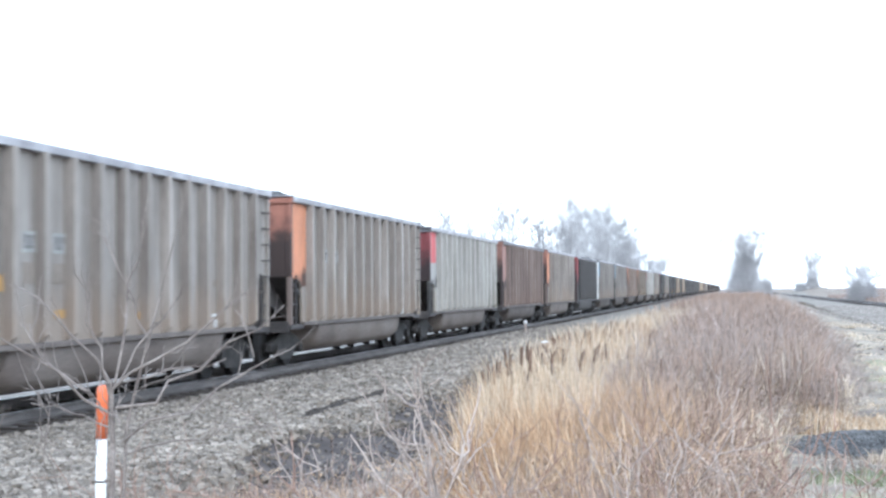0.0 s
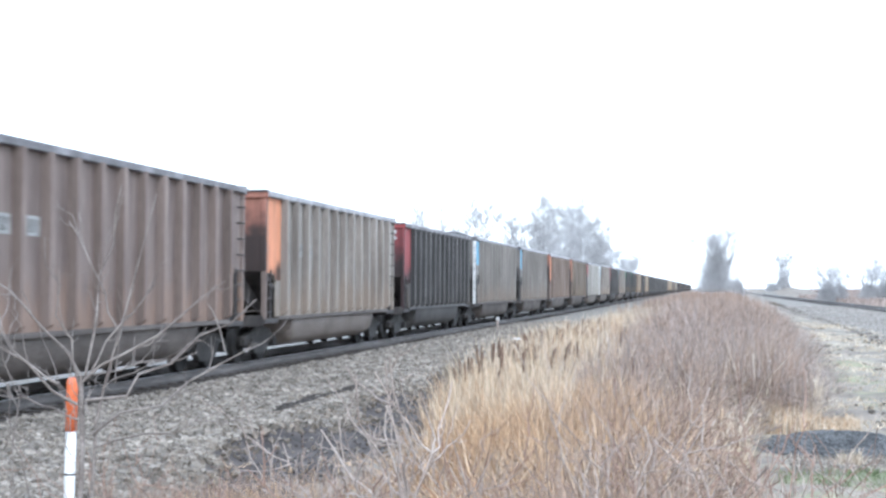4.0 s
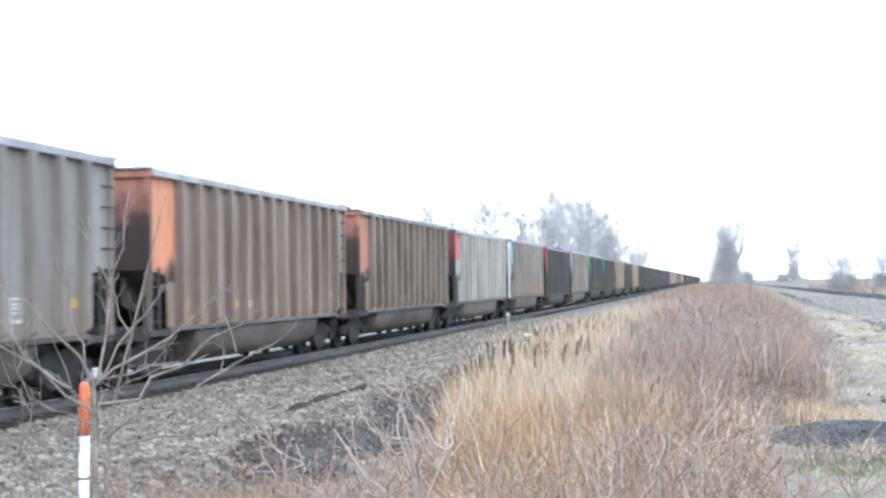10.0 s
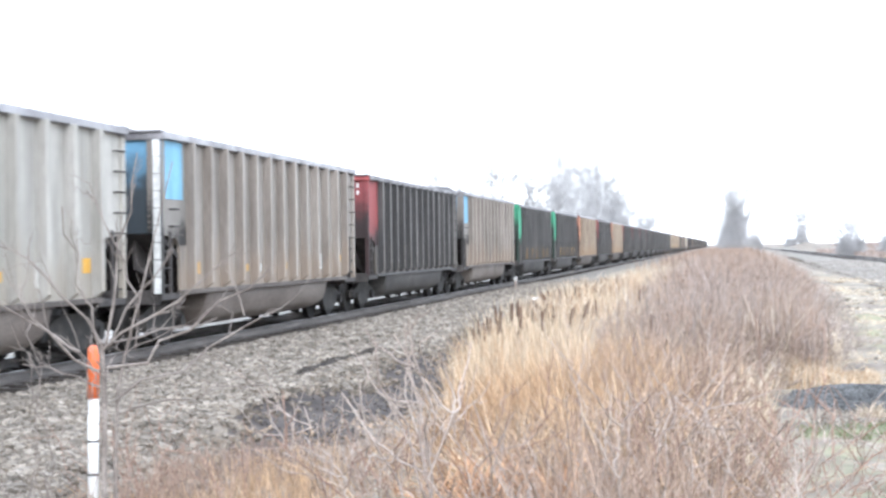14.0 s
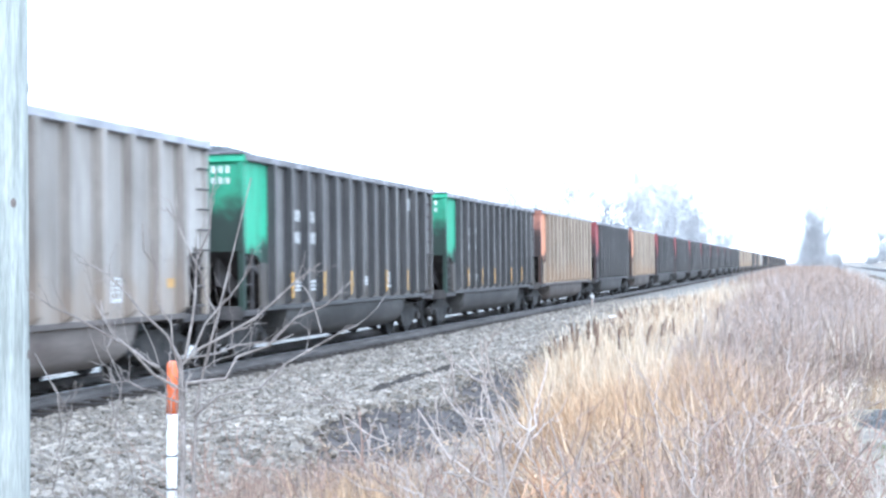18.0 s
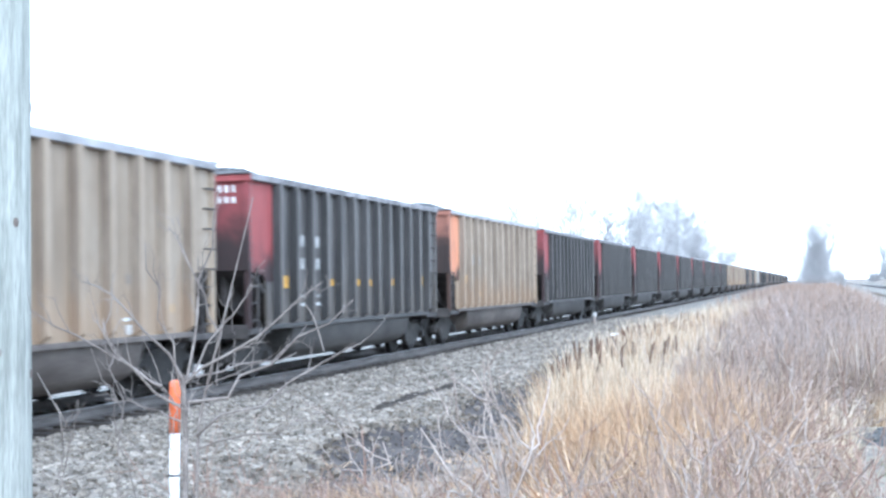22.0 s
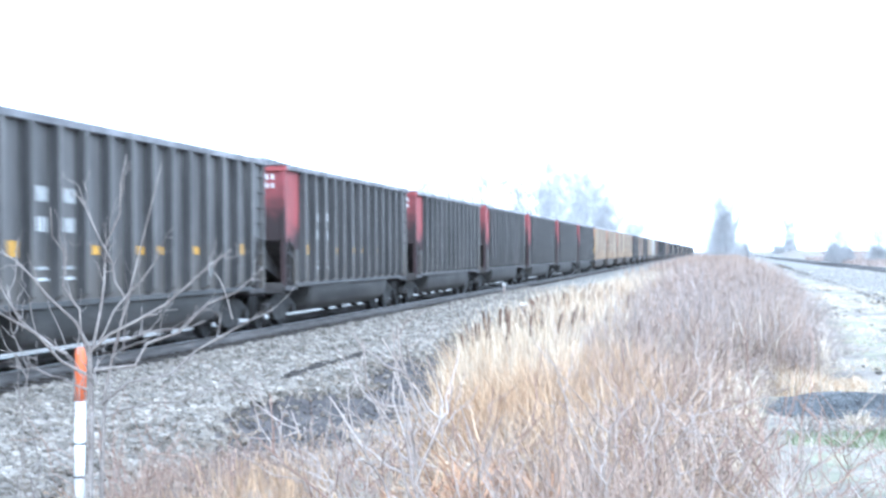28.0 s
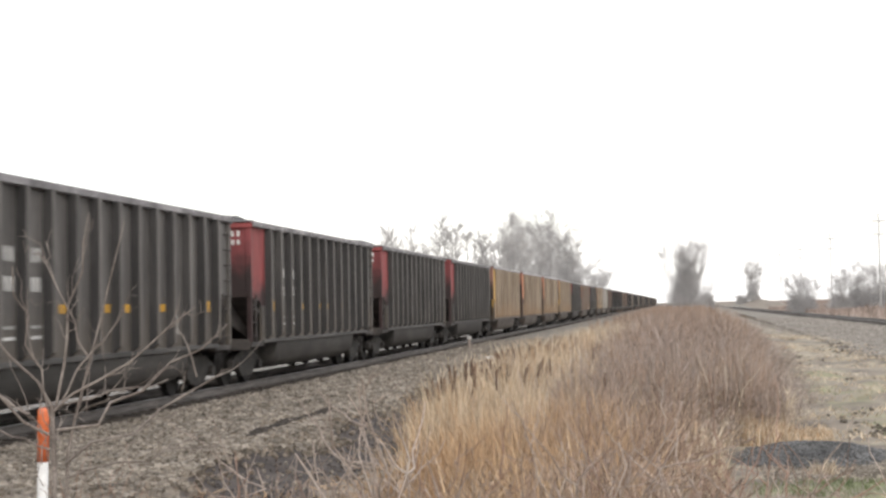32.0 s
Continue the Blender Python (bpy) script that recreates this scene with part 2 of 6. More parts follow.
# The _END paints are darker copies of the panel paints, coal dust aside.
ORANGE_END = grimed("darker_orange_end_coal_dusted", (0.3, 0.13, 0.09), GRIME, 2.9, 3.7)
RED = grimed("red_panel_paint", (0.28, 0.06, 0.06), GRIME, 1.95, 2.75)
RED_END = grimed("darker_red_end_coal_dusted", (0.2, 0.045, 0.048), GRIME, 2.5, 3.7)
PINK = grimed("faded_red_panel_paint", (0.55, 0.13, 0.13), GRIME, 1.4, 2.0)
BLUE = grimed("light_blue_panel_paint", (0.2, 0.42, 0.58), GRIME, 1.4, 2.0)
BLUE_END = grimed("darker_blue_end_coal_dusted", (0.11, 0.24, 0.36), GRIME, 2.9, 3.8)
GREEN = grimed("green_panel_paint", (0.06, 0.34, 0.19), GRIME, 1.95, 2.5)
GREEN_END = grimed("darker_green_end_coal_dusted", (0.05, 0.27, 0.15), GRIME, 2.7, 3.6)
BROWN_END = grimed("darker_brown_end_coal_dusted", (0.25, 0.13, 0.1), GRIME, 2.6, 3.6)
COLUMN = grimed("sooty_corner_metal", (0.175, 0.158, 0.142), GRIME, 2.3, 3.2)
TAN_POST = grimed("soot_edged_tan_metal", (0.235, 0.217, 0.195), GRIME, 1.95, 2.45)
PALE_POST = grimed("soot_edged_pale_metal", (0.38, 0.37, 0.345), GRIME, 1.8, 2.3)
BROWN_PANEL = grimed("pinkish_brown_panel_paint", (0.34, 0.2, 0.165), GRIME, 1.9, 2.4)
ORANGE_DULL = grimed("dull_orange_panel_paint", (0.42, 0.2, 0.12), GRIME, 1.9, 2.4)
YELLOW_EDGE = grimed("yellow_panel_paint", (0.6, 0.36, 0.1), GRIME, 1.6, 2.1)
CHORD_PALE = material("worn_aluminium_chord", ((0.2, 0.195, 0.205), (0.3, 0.295, 0.31), (0.4, 0.395, 0.41)), 1.2, 0.45, 0.1, 0.35, (1, 1, 1), 0.1, 20, 0.12)
CHORD_DARK = material("scuffed_dark_chord", ((0.08, 0.075, 0.08), (0.15, 0.143, 0.15), (0.27, 0.26, 0.27)), 1.4, 0.5, 0.1, 0.1, (1, 1, 1), 0.15, 20, 0.2)
BELLY_TAN = material("dusty_tub_metal", ((0.128, 0.104, 0.09), (0.18, 0.152, 0.133), (0.23, 0.2, 0.177)), 1.4, 0.6, 0.1, 0.1, (1, 0.4, 1), 0.12, 18, 0.15)
BELLY_BROWN = material("coal_dusted_tub_metal", ((0.07, 0.058, 0.05), (0.115, 0.097, 0.085), (0.165, 0.143, 0.126)), 1.4, 0.65, 0.1, 0.1, (1, 0.4, 1), 0.12, 18, 0.2)
BELLY_BLACK = material("dusty_black_tub", ((0.03, 0.029, 0.028), (0.055, 0.052, 0.05), (0.085, 0.08, 0.075)), 1.4, 0.6, 0.1, 0.0, (1, 0.4, 1), 0.15, 18, 0.2)
SOOT = material("sooty_steel", ((0.034, 0.03, 0.029), (0.053, 0.047, 0.045), (0.08, 0.071, 0.066)), 3, 0.8, 0.2, 0.0, (1, 1, 1), 0.1, 25, 0.2)
TRUCK = material("greasy_cast_steel", ((0.017, 0.016, 0.015), (0.031, 0.028, 0.026), (0.055, 0.049, 0.043)), 4, 0.8, 0.3, 0.0, (1, 1, 1), 0.15, 30, 0.25)
WHEEL_STEEL = material("worn_wheel_steel", ((0.018, 0.017, 0.016), (0.032, 0.029, 0.027)), 3, 0.85, 0.15, 0.2, (1, 1, 1), 0.1, 25, 0.2)
COAL = material("black_coal_lumps", ((0.008, 0.008, 0.008), (0.018, 0.018, 0.018), (0.035, 0.035, 0.036)), 5, 0.6, 1.0, 0.0, (1, 1, 1), 0, 18, 0.5)
WHITE_MARK = material("worn_white_lettering", ((0.45, 0.45, 0.44), (0.72, 0.72, 0.7)), 4, 0.6, 0.05, 0.0, (1, 1, 1), 0.1, 20, 0.15)
GREY_MARK = material("faded_grey_lettering", ((0.27, 0.27, 0.26), (0.4, 0.4, 0.385)), 4, 0.6, 0.05, 0.0, (1, 1, 1), 0.1, 20, 0.15)
DULL_MARK = material("dust_covered_patch", ((0.2, 0.17, 0.14), (0.27, 0.235, 0.2)), 4, 0.7, 0.05, 0.0, (1, 1, 1), 0.1, 20, 0.15)
YELLOW_MARK = material("yellow_reflector_tape", ((0.5, 0.26, 0.03), (0.64, 0.36, 0.05)), 6, 0.4, 0.05, 0.0, (1, 1, 1), 0.15, 30, 0.1)
AMBER_MARK = material("dust_dulled_reflector_tape", ((0.42, 0.24, 0.07), (0.5, 0.31, 0.12)), 6, 0.5, 0.05, 0.0, (1, 1, 1), 0.2, 30, 0.1)
RAIL_SIDE = material("rusty_rail_steel", ((0.085, 0.076, 0.07), (0.135, 0.122, 0.113), (0.18, 0.163, 0.15)), 3, 0.6, 0.2, 0.2, (3, 0.3, 3), 0, 25, 0.2)
DARK_RAIL = material("dark_rusty_rail_steel", ((0.045, 0.038, 0.034), (0.075, 0.063, 0.055), (0.11, 0.09, 0.077)), 3, 0.75, 0.2, 0.2, (3, 0.3, 3), 0, 25, 0.2)
RAIL_HEAD = material("polished_rail_head", ((0.3, 0.3, 0.31), (0.42, 0.42, 0.43)), 2, 0.3, 0.05, 0.9, (4, 0.1, 4), 0, 25, 0.1)
TIE_WOOD = material("oily_tie_wood", ((0.03, 0.025, 0.022), (0.055, 0.046, 0.04), (0.09, 0.077, 0.066)), 5, 0.9, 0.5, 0.0, (0.4, 4, 4), 0.25, 35, 0.3)
STONE = material("crushed_ballast_stone", ((0.125, 0.109, 0.09), (0.22, 0.194, 0.163), (0.33, 0.296, 0.252)), 3, 0.9, 0.3, 0.0, (1, 1, 1), 0.32, 40, 0.2, island=True)
PALE_STONE = material("pale_crushed_stone", ((0.2, 0.18, 0.16), (0.31, 0.285, 0.258), (0.42, 0.39, 0.36)), 3, 0.9, 0.3, 0.0, (1, 1, 1), 0.24, 40, 0.2, island=True)
DARK_STONE = material("dark_fresh_gravel", ((0.075, 0.077, 0.08), (0.12, 0.122, 0.124), (0.18, 0.182, 0.182)), 3, 0.85, 0.3, 0.0, (1, 1, 1), 0.35, 40, 0.2, island=True)
DRY_GRASS = material("golden_dry_grass", ((0.36, 0.226, 0.126), (0.47, 0.328, 0.202), (0.57, 0.438, 0.302)), 0.7, 0.9, 0, 0.0, (1, 1, 1), 0.42, 6, 0.15, island=True)
PALE_GRASS = material("bleached_straw", ((0.44, 0.35, 0.24), (0.55, 0.46, 0.345), (0.64, 0.56, 0.45)), 0.4, 0.9, 0, 0.0, (1, 1, 1), 0.42, 6, 0.15, island=True)
RUST_GRASS = material("reddish_dead_stems", ((0.2, 0.136, 0.1), (0.303, 0.219, 0.168), (0.403, 0.315, 0.254)), 0.8, 0.9, 0, 0.0, (1, 1, 1), 0.42, 6, 0.15, island=True)
BROWN_STONE = material("brown_stained_stone", ((0.11, 0.09, 0.07), (0.185, 0.155, 0.123), (0.28, 0.24, 0.195)), 3, 0.9, 0.3, 0.0, (1, 1, 1), 0.3, 40, 0.2, island=True)
CLOD = material("dark_damp_earth", ((0.06, 0.05, 0.04), (0.105, 0.09, 0.072), (0.16, 0.14, 0.11)), 3, 0.95, 0.3, 0.0, (1, 1, 1), 0.3, 40, 0.2, island=True)
DARK_SOIL = material("dark_soil_and_shade", ((0.028, 0.024, 0.022), (0.05, 0.042, 0.037), (0.08, 0.068, 0.058)), 3, 0.95, 0.3, 0.0, (1, 1, 1), 0.3, 40, 0.2, island=True)
FUZZ = material("purplish_brown_twigs", ((0.23, 0.18, 0.154), (0.33, 0.264, 0.23), (0.42, 0.352, 0.315)), 0.5, 0.9, 0, 0.0, (1, 1, 1), 0.35, 6, 0.15, island=True)
GREY_STEM = material("grey_brown_stems", ((0.24, 0.195, 0.17), (0.33, 0.28, 0.25), (0.42, 0.37, 0.335)), 0.5, 0.9, 0, 0.0, (1, 1, 1), 0.3, 6, 0.15, island=True)
PINK_BRUSH = material("pinkish_grey_twigs", ((0.22, 0.174, 0.146), (0.33, 0.273, 0.236), (0.44, 0.38, 0.335)), 0.8, 0.9, 0, 0.0, (1, 1, 1), 0.35, 6, 0.15, island=True)
ORANGE_LEAF = material("orange_dead_leaves", ((0.33, 0.175, 0.09), (0.45, 0.26, 0.15), (0.54, 0.35, 0.22)), 3.0, 0.85, 0, 0.0, (1, 1, 1), 0.3, 6, 0.15, island=True)
GREEN_GRASS = material("short_green_grass", ((0.1, 0.135, 0.055), (0.16, 0.195, 0.09), (0.25, 0.26, 0.15)), 1.2, 0.85, 0, 0.0, (1, 1, 1), 0.3, 6, 0.15, island=True)
CATTAIL_HEAD = material("brown_cattail_head", ((0.085, 0.05, 0.034), (0.14, 0.087, 0.06), (0.22, 0.15, 0.106)), 9, 0.95, 0.4, 0.0, (1, 1, 1), 0.3, 60, 0.3)
TWIG = material("grey_brown_bark", ((0.145, 0.12, 0.106), (0.225, 0.193, 0.172), (0.33, 0.292, 0.265)), 6, 0.85, 0.3, 0.0, (1, 1, 1), 0.1, 60, 0.25)
PALE_TWIG = material("bleached_bark", ((0.25, 0.2, 0.17), (0.35, 0.29, 0.252), (0.45, 0.39, 0.345)), 6, 0.85, 0.3, 0.0, (1, 1, 1), 0.15, 60, 0.2)
RED_TWIG = material("reddish_bramble_bark", ((0.2, 0.12, 0.09), (0.29, 0.19, 0.145), (0.37, 0.27, 0.22)), 6, 0.85, 0.2, 0.0, (1, 1, 1), 0.15, 60, 0.2)
# Far twigs and bark are painted pale, putting distance haze into the colour.
FAR_TWIG = material("haze_pale_winter_twigs", ((0.37, 0.363, 0.365), (0.46, 0.453, 0.454), (0.55, 0.543, 0.543)), 0.3, 0.9, 0, 0.0, (1, 1, 1), 0.2, 4, 0.15, island=True)
FAR_TRUNK = material("haze_pale_winter_bark", ((0.3, 0.29, 0.285), (0.38, 0.37, 0.365)), 1.5, 0.9, 0.3, 0.0, (1, 1, 0.3), 0.1, 12, 0.2)
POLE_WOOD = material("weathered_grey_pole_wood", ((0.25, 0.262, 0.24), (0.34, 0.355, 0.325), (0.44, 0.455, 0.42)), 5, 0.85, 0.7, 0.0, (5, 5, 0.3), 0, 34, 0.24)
# Paler than the near pole wood, with haze put into the colour.
FAR_POLE = material("haze_pale_far_pole", ((0.4, 0.395, 0.39), (0.5, 0.495, 0.49)), 1, 0.9, 0.1, 0.0, (1, 1, 0.2), 0.1, 8, 0.1)
MARK_ORANGE = material("orange_marker_plastic", ((0.62, 0.14, 0.05), (0.75, 0.2, 0.075)), 8, 0.45, 0.08, 0.0, (1, 1, 1), 0, 50, 0.12)
MARK_WHITE = material("white_marker_plastic", ((0.66, 0.66, 0.65), (0.82, 0.82, 0.8)), 6, 0.45, 0.08, 0.0, (1, 1, 1), 0, 50, 0.08)
LITTER = material("white_litter_plastic", ((0.75, 0.76, 0.78), (0.85, 0.86, 0.88)), 4, 0.4, 0.1, 0.0)


def ground_material():
    """Earth whose cover changes with the masks gravel, ash, straw and green kept on the mesh."""
    m = material("bare_earth", ((0.13, 0.11, 0.09), (0.2, 0.17, 0.14), (0.28, 0.245, 0.2)), 0.9, 0.95, 0.6, 0.0, (1, 1, 1), 0, 9, 0.3)
    t = m.node_tree
    b = t.nodes["Principled BSDF"]
    src = b.inputs["Base Color"].links[0].from_socket
    co = t.nodes.new("ShaderNodeTexCoord")
    covers = (
        ("straw", ((0.22, 0.195, 0.14), (0.34, 0.305, 0.225), (0.46, 0.42, 0.325)), 2.4),
        ("green", ((0.1, 0.13, 0.05), (0.17, 0.2, 0.09), (0.3, 0.28, 0.17)), 2.2),
        ("ash", ((0.034, 0.028, 0.026), (0.058, 0.048, 0.044), (0.1, 0.084, 0.076)), 3.0),
        ("gravel", ((0.088, 0.078, 0.065), (0.188, 0.171, 0.146), (0.318, 0.295, 0.258)), 14.0),
        ("bright", ((0.4, 0.39, 0.37), (0.5, 0.49, 0.47), (0.6, 0.59, 0.57)), 6.0),
    )
    for name, cols, sc in covers:
        nz = t.nodes.new("ShaderNodeTexNoise")
        nz.inputs["Scale"].default_value, nz.inputs["Detail"].default_value = sc, 7
        t.links.new(co.outputs["Object"], nz.inputs["Vector"])
        rp = t.nodes.new("ShaderNodeValToRGB")
        e = rp.color_ramp.elements
        e.new(0.5)
        for i in range(3):
            e[i].position, e[i].color = 0.33 + 0.17 * i, (*cols[i], 1)
        t.links.new(nz.outputs[0], rp.inputs[0])
        at = t.nodes.new("ShaderNodeAttribute")
        at.attribute_name = name
        edge = t.nodes.new("ShaderNodeTexNoise")
        edge.inputs["Scale"].default_value, edge.inputs["Detail"].default_value = 1.3, 5
        t.links.new(co.outputs["Object"], edge.inputs["Vector"])
        ad = t.nodes.new("ShaderNodeMath")
        ad.operation = "ADD"
        t.links.new(at.outputs["Fac"], ad.inputs[0])
        t.links.new(edge.outputs[0], ad.inputs[1])
        st = t.nodes.new("ShaderNodeMapRange")
        st.inputs["From Min"].default_value, st.inputs["From Max"].default_value = 0.85, 1.15
        t.links.new(ad.outputs[0], st.inputs[0])
        mx = t.nodes.new("ShaderNodeMixRGB")
        t.links.new(st.outputs[0], mx.inputs[0])
        t.links.new(src, mx.inputs[1])
        t.links.new(rp.outputs[0], mx.inputs[2])
        src = mx.outputs[0]
    t.links.new(src, b.inputs["Base Color"])
    return m


EARTH = ground_material()

# ---- helpers for meshes ----
def smooth(x, a, b):
    t = np.clip((np.asarray(x, float) - a) / (b - a), 0, 1)
    return t * t * (3 - 2 * t)


def mesh_np(name, verts, faces, mat, shade=False):
    """A mesh from arrays of corners and of faces that all have the same number of corners."""
    verts, faces = np.asarray(verts, np.float32), np.asarray(faces, np.int32)
    me = bpy.data.meshes.new(name)
    n, k = faces.shape
    me.vertices.add(len(verts))
    me.vertices.foreach_set("co", verts.ravel())
    me.loops.add(n * k)
    me.loops.foreach_set("vertex_index", faces.ravel())
    me.polygons.add(n)
    me.polygons.foreach_set("loop_start", np.arange(n, dtype=np.int32) * k)
    me.polygons.foreach_set("use_smooth", np.full(n, shade))
    me.update(calc_edges=True)
    me.validate()
    if mat:
        me.materials.append(mat)
    return me


def part(name, bm, mat=None, parent=None, label="", at=None):
    """Links a bmesh or a mesh as one object, under its parent if it has one."""
    if isinstance(bm, bmesh.types.BMesh):
        bmesh.ops.recalc_face_normals(bm, faces=bm.faces)
        me = bpy.data.meshes.new(name)
        bm.to_mesh(me)
        bm.free()
        me.materials.append(mat)
    else:
        me = bm
    ob = new(name, me)
    if parent:
        ob.parent = parent
    if at is not None:
        ob.matrix_basis = at
    if mat and me.materials[0] != mat:
        ob.material_slots[0].link = "OBJECT"
        ob.material_slots[0].material = mat
    return tagged(ob, label)


def box(bm, x0, x1, y0, y1, z0, z1, bevel=0.0):
    m = Matrix.Translation(((x0 + x1) / 2, (y0 + y1) / 2, (z0 + z1) / 2)) @ Matrix.Diagonal((x1 - x0, y1 - y0, z1 - z0, 1))
    made = bmesh.ops.create_cube(bm, size=1, matrix=m)["verts"]
    if bevel:
        edges = list({e for v in made for e in v.link_edges})
        bmesh.ops.bevel(bm, geom=edges, offset=bevel, segments=1, affect="EDGES")
    return bm


def plate(bm, outline, x0, x1):
    """An outline of (y, z), thickened from x0 to x1."""
    a = [bm.verts.new((x0, y, z)) for y, z in outline]
    b = [bm.verts.new((x1, y, z)) for y, z in outline]
    bm.faces.new(a)
    bm.faces.new(b[::-1])
    for i in range(len(a)):
        j = (i + 1) % len(a)
        bm.faces.new((a[i], b[i], b[j], a[j]))
    return bm


def loft(bm, outline, y0, y1):
    """An outline of (x, z), drawn along y."""
    a = [bm.verts.new((x, y0, z)) for x, z in outline]
    b = [bm.verts.new((x, y1, z)) for x, z in outline]
    bm.faces.new(a)
    bm.faces.new(b[::-1])
    for i in range(len(a)):
        j = (i + 1) % len(a)
        bm.faces.new((a[i], b[i], b[j], a[j]))
    return bm


def rod(bm, a, b, r, n=6):
    a, b = Vector(a), Vector(b)
    m = Matrix.Translation((a + b) / 2) @ (b - a).to_track_quat("Z", "Y").to_matrix().to_4x4()
    bmesh.ops.create_cone(bm, cap_ends=True, segments=n, radius1=r, radius2=r, depth=(b - a).length, matrix=m)
    return bm


def tubes(paths, sides=4):
    """Many tapered tubes at once. paths: lists of (x, y, z, radius). Returns corners and faces."""
    verts, faces, base = [], [], 0
    ring = [(math.cos(2 * math.pi * k / sides), math.sin(2 * math.pi * k / sides)) for k in range(sides)]
    for p in paths:
        p = np.asarray(p, float)
        d = np.gradient(p[:, :3], axis=0)
        d /= np.linalg.norm(d, axis=1)[:, None] + 1e-9
        ref = np.where(np.abs(d[:, 2:3]) > 0.9, [[1.0, 0, 0]], [[0, 0, 1.0]])
        u = np.cross(d, ref)
        u /= np.linalg.norm(u, axis=1)[:, None] + 1e-9
        v = np.cross(d, u)
        for c, s in ring:
            verts.append(p[:, :3] + (u * c + v * s) * p[:, 3:4])
        n = len(p)
        for k in range(sides):
            a, b = base + k * n, base + ((k + 1) % sides) * n
            i = np.arange(n - 1)
            faces.append(np.stack([a + i, b + i, b + i + 1, a + i + 1], 1))
        base += n * sides
    return np.concatenate(verts), np.concatenate(faces)


def blades(x, y, z, h, width, lean, rng, droop=0.35):
    """Grass blades as bent tapered strips: foot, middle and tip."""
    n = len(x)
    a = rng.uniform(0, 2 * np.pi, n)
    tilt = np.abs(rng.normal(0, lean, n))
    dx, dy = np.cos(a) * tilt, np.sin(a) * tilt
    t = rng.uniform(0, np.pi, n)
    wx, wy = np.cos(t) * width / 2, np.sin(t) * width / 2
    foot = np.stack([x, y, z - 0.03], 1)
    mid = foot + np.stack([dx * h * 0.45, dy * h * 0.45, h * 0.6], 1)
    tip = foot + np.stack([dx * h * (1 + droop), dy * h * (1 + droop), h * np.ones(n)], 1)
    w = np.stack([wx, wy, 0 * wx], 1)
    v = np.stack([foot - w, foot + w, mid + w * 0.8, mid - w * 0.8, tip], 1).reshape(-1, 3)
    i = 5 * np.arange(n)
    f = np.concatenate([np.stack([i, i + 1, i + 2], 1), np.stack([i, i + 2, i + 3], 1), np.stack([i + 3, i + 2, i + 4], 1)])
    return v, f


def stones(x, y, z, size, rng):
    """Loose angular stones: uneven eight-cornered lumps."""
    n = len(x)
    c = np.array([[a, b, d] for a in (-1, 1) for b in (-1, 1) for d in (-1, 1)], float) * 0.5
    v = c[None] * rng.uniform(0.55, 1.25, (n, 8, 3)) * size[:, None, None] * np.array([1, 1, 0.75])
    a, b = rng.uniform(0, 2 * np.pi, n), rng.normal(0, 0.6, n)
    ca, sa, cb, sb = np.cos(a), np.sin(a), np.cos(b), np.sin(b)
    vx, vz = v[..., 0] * cb[:, None] + v[..., 2] * sb[:, None], v[..., 2] * cb[:, None] - v[..., 0] * sb[:, None]
    v = np.stack([vx * ca[:, None] - v[..., 1] * sa[:, None], vx * sa[:, None] + v[..., 1] * ca[:, None], vz], 2)
    v += np.stack([x, y, z], 1)[:, None]
    q = np.array([[0, 1, 3, 2], [4, 6, 7, 5], [0, 4, 5, 1], [2, 3, 7, 6], [0, 2, 6, 4], [1, 5, 7, 3]])
    f = (q[None] + 8 * np.arange(n)[:, None, None]).reshape(-1, 4)
    return v.reshape(-1, 3), f


# ---- ground ----
PROFILE_X = np.array([-4000, -60, -22, -16.5, -14.8, -13.6, -9.75, -9.2, -7.6, -6.2, -5.75, -5.2, -4.2, -3.3, -2.2, 0, 3, 5.6, 6.6, 8.5, 9.6, 10.4, 14.9, 16.2, 18, 30, 60, 4000])
PROFILE_Z = np.array([-1.2, -0.7, -0.6, -0.75, -0.55, -0.47, -0.47, -0.46, -0.39, -0.30, -0.30, -0.52, -0.50, -0.36, -0.06, 0, 0, -0.04, -0.06, 0.02, 0.04, 0.05, 0.05, -0.1, -0.35, -0.2, 0.3, 0.3])
RAIL2_X, RAIL2_Z = 12.65, 0.26


def lump(x, y, s, seed):
    """Smooth unevenness from a few crossed waves."""
    r = np.random.default_rng(seed)
    out = 0
    for k in range(7):
        a, p, f = r.uniform(0, 2 * np.pi), r.uniform(0, 2 * np.pi), s * r.uniform(0.6, 2.2)
        out = out + np.sin((x * np.cos(a) + y * np.sin(a)) * f + p) / 7 ** 0.5
    return out


